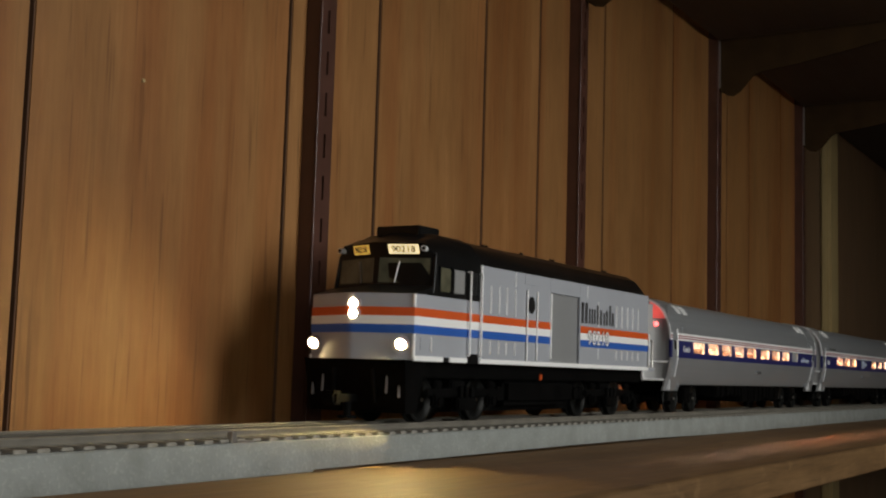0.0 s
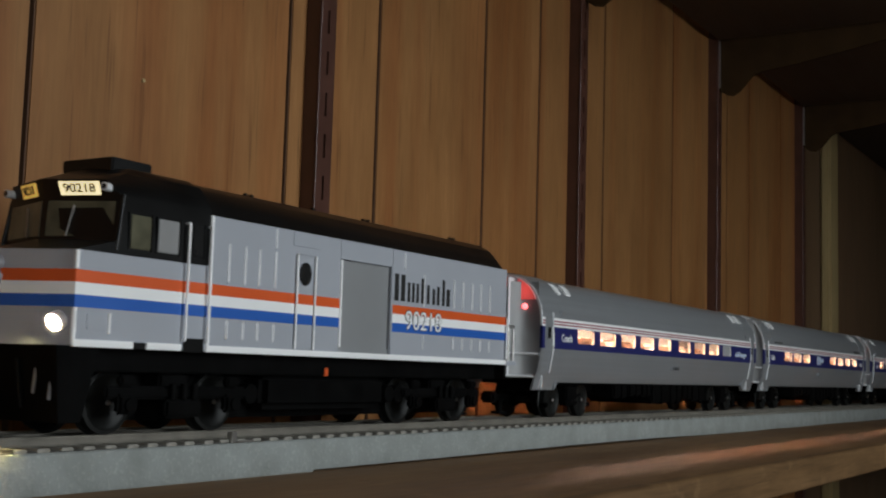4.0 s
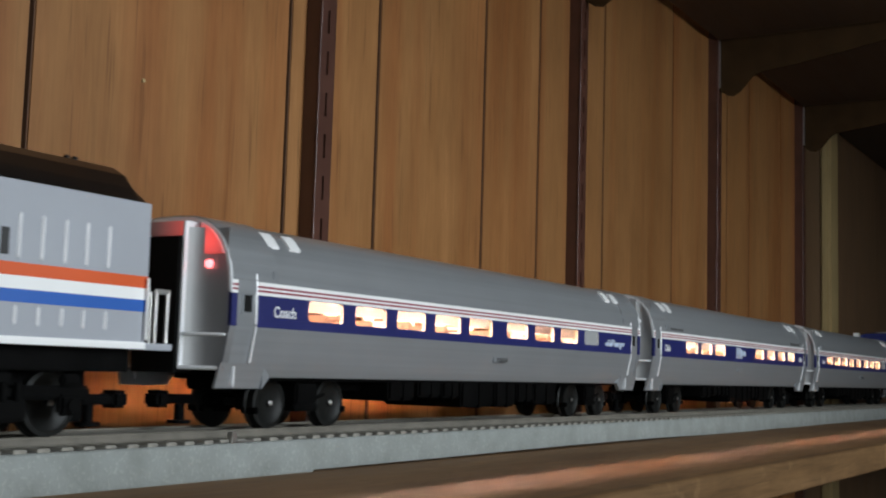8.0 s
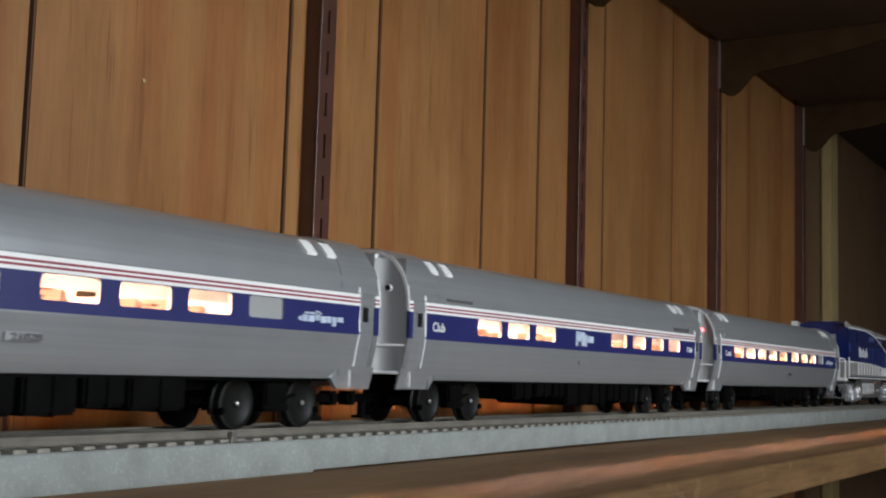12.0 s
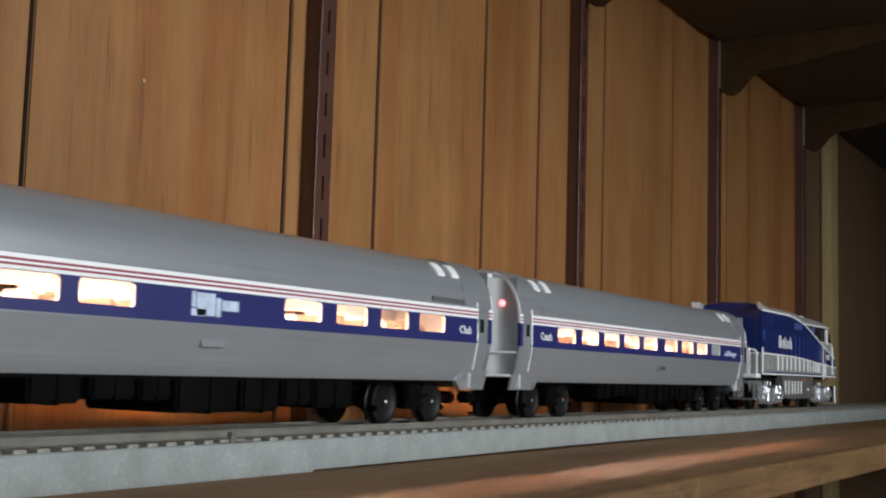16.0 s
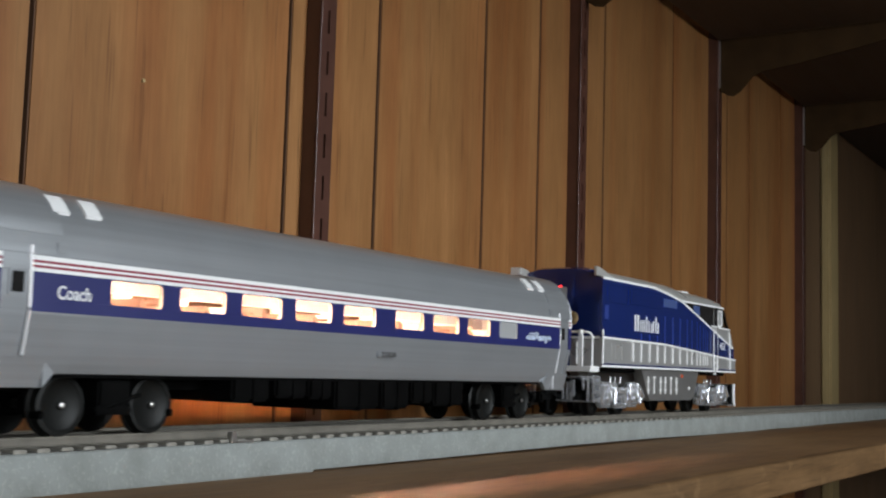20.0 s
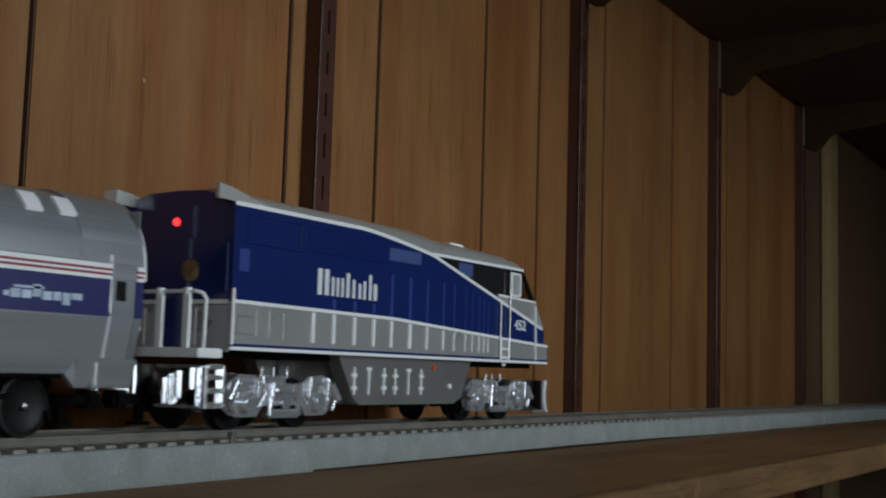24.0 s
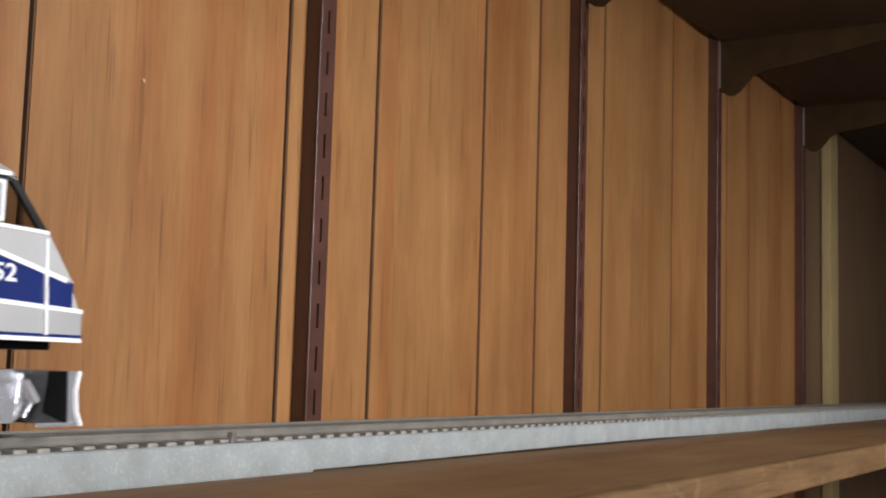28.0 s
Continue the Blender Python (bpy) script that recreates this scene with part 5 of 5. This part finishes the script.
def rear_unit():
    """The trailing unit: navy and grey with a sloping nose at the far end and chrome running gear."""
    lo = vehicle("passenger_locomotive", 2.3035, "navy and grey passenger locomotive with white lines and chrome trucks", "locomotive")
    nx = 289.5
    # outline of the side: low sill, nose, roof edge
    def low(x):
        return 51.8 - 1.1 * min(x, 120) / 120 - max(0, x - 120) * 8.0 / 169.5

    def arc(x):
        if x < 92:
            return 92.0
        t = (x - 92) / (154 - 92)
        if t < 1:
            return 92.0 - 6.4 * t ** 1.25
        return 85.6 - (x - 154) * 33.4 / 131.0

    def roof_edge(x):
        return 92.0 if x < 92 else max(86.2, 92.0 - 5.8 * min(1, (x - 92) / 62) ** 1.25)
    for s in (-1, 1):
        y0, y1 = sorted((s * 30.8, s * HW))
        xs = [0] + list(range(20, 286, 10)) + [285]
        blue = [(x, low(x)) for x in xs] + [(x, arc(x)) for x in xs[::-1]]
        part("blue_side", prism(blue, "y", y0, y1), "f_blue", lo, "navy painted side")
        grey = [(0, 32.6), (nx, 32.6), (nx, low(nx))] + [(x, low(x) - 0.02) for x in xs[::-1]]
        part("grey_side", prism(grey, "y", y0, y1), "f_grey", lo)
        # cab side above the slanting line
        cab_low = [(226, 67.4), (285, 52.3), (273.2, 68.4), (226, 70.2)]
        part("cab_lower_side", prism(cab_low, "y", y0, y1), "f_grey", lo)
        part("cab_upper_side", prism([(156, 85.2), (226, 67.5), (226, 70.2), (242, 69.6), (242, 86.0)], "y", *sorted((s * 30.4, s * 31.9))), "dark_glass", lo, "black glazed cab side")
        win = part("cab_window", prism([(242, 70.6), (269.4, 69.8), (256.6, 84.2), (242, 84.4)], "y", *sorted((s * 31.0, s * 31.4))), "glass", lo, "clear cab side window")
        part("window_header", prism([(242, 84.4), (257.4, 84.2), (257.4, 86), (242, 86)], "y", *sorted((s * 30.4, s * 31.9))), "l_black", win)
        part("window_pillar", prism([(269.4, 69.4), (273.4, 68.6), (258.4, 86), (255.4, 86)], "y", *sorted((s * 30.2, s * 32.0))), "l_black", win)
        for a, b, c, d in ((243, 244.2, 70.4, 84.2), (253.2, 254.6, 70.4, 84.2), (244.2, 253.2, 70.4, 71.6), (244.2, 253.2, 83.0, 84.2)):
            part("window_frame", box(a, b, *sorted((s * 30.6, s * 32.4)), c, d, 0.2), "white", win, "white sliding window frame")
        part("sliding_pane", box(244.2, 253.2, *sorted((s * 30.8, s * 31.5)), 70.2, 84.2), "frosted", win, "pale sliding window pane")
        part("cab_vent", box(182, 197, *sorted((s * 31.6, s * 32.2)), 77.4, 84.4), "window_blue", lo)
        part("blue_louvre", box(114, 143, *sorted((s * 32.3, s * 32.75)), 79.2, 85.4), "window_blue", lo, "pale blue louvre panel")
        # white lines
        def line(pts, t, name="white_line"):
            up = [(x, z + t / 2) for x, z in pts]
            dn = [(x, z - t / 2) for x, z in pts]
            part(name, prism(up + dn[::-1], "y", *sorted((s * 32.4, s * 32.95))), "white", lo)
        line([(x, low(x)) for x in xs] + [(nx, low(nx))], 1.5)
        line([(x, arc(x)) for x in range(0, 286, 6)], 1.7)
        line([(154, 86.1), (200, 86.2), (256, 86.4)], 1.5)
        line([(0, 32.6), (nx, 32.6)], 1.4)
        line([(226, 69.9), (273, 68.6)], 1.2)
        part("blue_line", box(0, nx, *sorted((s * 32.4, s * 32.8)), 33.4, 34.5), "f_blue", lo)
        for x, w in ((54.5, 2.4), (70, 2.2), (86.2, 2.2), (102, 2.2), (117.3, 2.2), (134, 2.6), (150.2, 1.8), (166.4, 1.6), (177.4, 1.3), (189.6, 1.0), (197, 1.0), (204.6, 1.0), (210, 0.9), (215, 0.9)):
            part("body_rib", box(x - w / 2, x + w / 2, *sorted((s * 32.3, s * 33.2)), 36.6, low(x) - 1.2, 0.2), "white", lo)
            if x > 60:
                part("blue_rib", box(x - w / 2, x + w / 2, *sorted((s * 32.3, s * 32.8)), low(x) + 1.2, 57 if x < 108 else min(72, arc(x) - 5), 0.2), "f_blue_rib", lo)
        for x in (16.6, 25.1, 34.5):
            part("body_rib", box(x - 0.6, x + 0.6, *sorted((s * 32.3, s * 33.0)), 37, 48.6, 0.2), "f_grey", lo)
        part("access_door", box(4, 14, *sorted((s * 32.3, s * 32.7)), 38.5, 46, 0.2), "f_grey", lo)
        part("corner_post", rod((0.6, s * 33.0, 34), (0.6, s * 33.0, 57), 0.8, 8), "white", lo)
        part("filter_panel", box(8, 47, *sorted((s * 32.3, s * 32.7)), 76, 88, 0.3), "f_blue", lo)
        part("filter_panel", box(50, 110, *sorted((s * 32.3, s * 32.7)), 77, 88, 0.3), "f_blue", lo)
        for z in (79, 81.6, 84.2):
            part("louvre_slat", box(50, 110, *sorted((s * 32.6, s * 33.0)), z, z + 0.7, 0.1), "f_blue", lo)
        part("radiator_shutter", box(44, 46, *sorted((s * 32.3, s * 33.1)), 76, 88, 0.3), "f_blue", lo)
        for x in (228, 238.8):
            bm = rod((x, s * 33.6, 35), (x, s * 33.6, 66 if x < 230 else 84), 0.55, 8)
            part("grab_rail", bm, "white" if x < 230 else "steel", lo)
        lad = rod((229, s * 33.4, 33), (229, s * 33.4, 46), 0.8, 8)
        rod((238, s * 33.4, 33), (238, s * 33.4, 46), 0.8, 8, lad)
        for z in (34, 39, 44.5):
            box(229, 238, *sorted((s * 32.8, s * 33.8)), z, z + 1.2, 0.2, lad)
        part("cab_ladder", lad, "white", lo)
        part("nose_rail", rod((272, s * 32.9, 66.5), (274, s * 32.9, 34), 0.7, 8), "white", lo)
        part("lift_ring", box(232, 235, *sorted((s * 32, s * 33.5)), 29.6, 31.4, 0.3), "white", lo)
        # tank with stencilled fittings
        tank = [(79, 31.6), (92, 12), (97, 8.8), (184, 8.8), (192, 12), (202, 31.6)]
        part("tank_side", prism(tank, "y", *sorted((s * 22, s * 29.5))), "tank_grey", lo)
        for x in (92, 104, 117, 127, 139, 151):
            bm = box(x - 0.6, x + 0.6, *sorted((s * 29.3, s * 30.1)), 13.5, 26.5, 0.2)
            if x != 104 and x != 139:
                box(x - 2, x + 2, *sorted((s * 29.3, s * 30.2)), 16, 17.6, 0.2, bm)
                box(x - 2, x + 2, *sorted((s * 29.3, s * 30.2)), 22, 23.6, 0.2, bm)
            else:
                box(x - 2, x + 2, *sorted((s * 29.3, s * 30.2)), 25, 26.6, 0.2, bm)
            part("tank_fitting", bm, "white", lo)
        part("fuel_cap", rod((162, s * 29.4, 27.6), (162, s * 30.6, 27.6), 1.3, 10), "orange", lo)
        part("fuel_gauge", rod((179, s * 29.4, 18), (179, s * 30.4, 18), 1.4, 10), "white", lo)
    # nose and windshield, roof
    hw = HW
    prof = [(289.5, 32.6), (289.6, 43), (285.4, 52.3), (273.4, 68.4)]
    part("nose", prism([(270, 32.6)] + prof + [(262, 68.4), (262, 50)], "y", -30.7, 30.7), "f_silver", lo)
    part("windshield", prism([(273.6, 69.0), (257.6, 85.8), (256.6, 85.8), (272.6, 69.0)], "y", -30, 30), "smoked", lo, "dark sloping windshield")
    part("windshield_post", rod((274.6, 0, 69), (258.0, 0, 86), 1.0, 8), "f_silver", lo)
    rings = []
    for x in [6.2, 30, 60, 92, 112, 132, 154, 176, 200, 240, 252, 259]:
        b = roof_edge(min(x, 256)) if x < 256 else 84.5
        h = (99.8 if x < 160 else 97.2 if x < 236 else 96.2) - b
        if x >= 252:
            h -= (x - 250) * 0.45
        half = [(hw - 0.1, b + 0.2), (hw - 2.5, b + h * 0.42), (hw - 8, b + h * 0.72), (hw - 16, b + h * 0.93), (0, b + h)]
        ring = half + [(-y, z) for y, z in half[-2::-1]]
        rings.append([(x, y, z) for y, z in ring])
    part("roof", loft(rings), "f_silver", lo, "silver curved roof")
    for s in (-1, 1):
        fin = [(-10, 92.8), (-10, 99.0), (-2, 98.2), (10, 95.4), (24, 93.0), (24, 92.4)]
        part("roof_fin", prism(fin, "y", *sorted((s * (30.6 if s < 0 else 24.5), s * 32.3))), "f_silver", lo, "pale fin along the roof edge")
        if s > 0:
            # far fin's end painted white for the light it catches
            part("fin_end", box(-10.8, -9.9, 24.5, 32.3, 92.8, 98.9, 0.3), "white", lo)
    part("exhaust", box(26, 40, -8, 8, 97, 101.5, 1), "f_silver", lo)
    for x in (164, 206):
        part("roof_hatch", box(x, x + 18, -10, 10, 96.0, 98.0, 0.5), "f_silver", lo)
    part("roof_box", box(198, 213, -17, -9, 94.5, 97.4, 0.6), "gloss_white", lo, "small white roof box")
    part("horn", rod((220, -4, 98.5), (230, -4, 98.5), 1.2, 10), "white", lo)
    part("horn_foot", box(224, 226, -5, -3, 95, 98.2, 0.2), "steel", lo)
    part("antenna", box(240, 243, -14, -11, 93, 97, 0.4), "steel", lo)
    # rear end: blue wall, door, lamp, roundel
    part("rear_wall", box(0.5, 2.0, -31, 31, 50, 92, 0.3), "f_blue", lo)
    part("rear_wall_base", box(0.6, 2.1, -31, 31, 31, 50.5, 0.3), "f_grey", lo)
    part("rear_roof_end", loft([[(0, y, z) for y, z in ((31.6, 88), (26, 95.4), (16, 98), (0, 98.6), (-16, 98), (-26, 95.4), (-31.6, 88))], [(6, y, z) for y, z in ((31.8, 88), (26, 97.2), (16, 99.6), (0, 100), (-16, 99.6), (-26, 97.2), (-31.8, 88))]]), "f_blue", lo)
    part("rear_door", box(-0.8, 0.7, -9, 9, 32, 86, 0.4), "f_blue", lo)
    part("lamp_box", box(-1.6, 0.6, -12, 7, 78, 92, 0.8), "f_blue", lo)
    part("rear_step_panel", box(-0.9, 0.7, -30.5, -14, 55, 76, 0.5), "f_blue", lo)
    part("side_notch", box(3, 10, -32.9, -32.4, 64, 74, 0.3), "f_blue_rib", lo)
    part("white_rear_line", box(0.1, 0.5, -31.5, 31.5, 50.6, 52.4), "white", lo)
    for y, z, r, mat, nm, lab in ((-2.0, 85, 1.7, "red_small", "red_lamp", "glowing red rear lamp"), (-10.5, 64.5, 4.8, "bronze", "roundel", "round bronze emblem")):
        bm = turned([(r * 0.5, -0.9), (r * 0.9, -0.6), (r, 0), (r, 0.8)], 18)
        bmesh.ops.rotate(bm, verts=bm.verts, matrix=Matrix.Rotation(radians(-90), 3, "Z"))
        bmesh.ops.translate(bm, verts=bm.verts, vec=mm(-1.9 if r < 3 else -1.4, y, z))
        part(nm, bm, mat, lo, lab)
    # open rear platform with white railings, chrome step box beneath
    part("platform", box(-18, -3.5, -32.5, 32.5, 28.4, 32.2, 0.5), "white", lo)
    rail = rod((-17, -28.6, 54.6), (-17, 28.6, 54.6), 0.8, 8)
    part("end_rail", rail, "white", lo)
    for s in (-1, 1):
        bend = rod((-17, s * 28.5, 54.6), (-15.4, s * 30.8, 54.0), 0.8, 8)
        rod((-15.4, s * 30.8, 54.1), (-14.2, s * 31.9, 51.8), 0.8, 8, bend)
        rod((-14.2, s * 31.9, 52), (-14.6, s * 31.9, 31), 0.8, 8, bend)
        part("bent_rail", bend, "white", lo, "white bent handrail")
        for y in (10.2, 25.0):
            bm = loft([[(x, s * (y + dy), z) for x, dy in ((-18.2, -1.5), (-16.4, -1.5), (-16.4, 1.5), (-18.2, 1.5))] for z in (32, 53.4)])
            rod((-17.3, s * y, 53), (-17.3, s * y, 56), 1.7, 10, bm)
            part("rail_post", bm, "white", lo)
        part("wall_rail", rod((-0.8, s * 14.5, 33.5), (-0.8, s * 14.5, 49), 0.5, 8), "white", lo)
        sb = part("step_box", box(-13.2, -2.0, *sorted((s * 5.8, s * 31)), 8.2, 25.2, 0.6), "mirror_chrome", lo, "mirror-bright chrome step box")
        for y, z0, z1 in ((10, 10, 20), (13, 9.6, 21.5), (15.6, 9.8, 22.4), (17.6, 12, 23), (24.6, 16, 24.6), (28, 9.2, 24.6)):
            part("box_rib", box(-14.4, -13.0, *sorted((s * y, s * (y + 1.3))), z0, z1, 0.3), "chrome", sb)
        part("box_lip", box(-14.2, -13.0, *sorted((s * 6, s * 31)), 8.2, 9.4, 0.3), "chrome", sb)
        part("box_lip", box(-14.2, -13.0, *sorted((s * 6, s * 31)), 24.2, 25.4, 0.3), "chrome", sb)
        lad = box(-13.6, -12.0, *sorted((s * 30.8, s * 33)), 8.2, 25.6, 0.3)
        box(-3.4, -1.9, *sorted((s * 30.8, s * 33)), 8.2, 25.6, 0.3, lad)
        for z in (8.6, 14.2, 19.6, 23.8):
            box(-12.0, -3.4, *sorted((s * 31.2, s * 32.9)), z, z + 2.2, 0.3, lad)
        part("step_ladder", lad, "chrome", lo)
    part("frame", box(-12, 284, -24, 24, 29, 32, 0.4), "black", lo)
    part("tank_core", box(98, 184, -22, 22, 8.8, 31, 1), "f_grey", lo)
    plow = [(nx - 2, 3.2), (nx + 3.6, 3.2), (nx + 1.4, 8), (nx + 0.6, 15), (nx + 2.0, 22), (nx - 3, 22)]
    part("pilot_plow", prism(plow, "y", -31, 31), "chrome", lo, "chrome curved pilot plow")
    part("plow_rim", box(nx - 16, nx + 2, -31.6, -30.4, 3.0, 4.4, 0.3), "chrome", lo)
    edge = [(nx + 3.6, 3.2), (nx + 1.4, 8), (nx + 0.6, 15), (nx + 2.0, 22)]
    bm = bmesh.new()
    for (xa, za), (xb, zb) in zip(edge, edge[1:]):
        rod((xa, -31.2, za), (xb, -31.2, zb), 0.7, 8, bm)
    part("plow_edge", bm, "white", lo, "white rod along the plow's near edge")
    part("plow_stay", prism([(nx - 17, 8), (nx - 1, 3.6), (nx - 1, 22), (nx - 14, 22)], "y", 29.6, 30.6), "black", lo)
    part("plow_stay", prism([(nx - 12, 8), (nx - 1, 3.6), (nx - 1, 22), (nx - 10, 22)], "y", -30.2, -29.4), "black", lo)
    loco_truck(lo, 41, 46, 9.2, "chrome", True)
    loco_truck(lo, 236, 46, 9.2, "chrome", True)
    coupler(lo, -10, -1)
    mark(lo, 56.6, 105.6, 58.4, 70.4, -HW - 0.1, "pale")
    lettering("unit_number", "452", "pale", lo, 246.2, 260.6, 51.0, 57.0, -HW - 0.12)
    return lo


cab_unit()
coach(0.8725, COACH_WINDOWS, COACH_WORDS, "glow", "silver coach with navy window band, red-lit end, warm windows")
coach(1.3395, CLUB_WINDOWS, CLUB_WORDS, "off", "silver club car with navy band and pale emblem, warm windows")
coach(1.814, COACH_WINDOWS, COACH_WORDS, "on", "silver coach with navy window band, one red marker lamp")
rear_unit()
ties(TRACK)


def gone(t):
    i = min(int(t), 27)
    u = t - i
    a, b = GONE[i], GONE[i + 1]
    m0 = (GONE[i + 1] - GONE[i - 1]) / 2 if i else GONE[1] - GONE[0]
    m1 = (GONE[i + 2] - GONE[i]) / 2 if i < 27 else GONE[28] - GONE[27]
    return (2 * u ** 3 - 3 * u ** 2 + 1) * a + (u ** 3 - 2 * u ** 2 + u) * m0 + (-2 * u ** 3 + 3 * u ** 2) * b + (u ** 3 - u ** 2) * m1


def motions():
    for ob, start in VEHICLES:
        walk(ob, [(t, pose(start - s, TRACK_Y, RAIL_Z)) for t, s in enumerate(GONE)])
    for ob, x, r in WHEELS:
        rows = [(k / 10, pose(x * 0.001, 0, r * 0.001, 0, -math.degrees(gone(k / 10) / (r * 0.001)), 0)) for k in range(281)]
        walk(ob, rows)


motions()
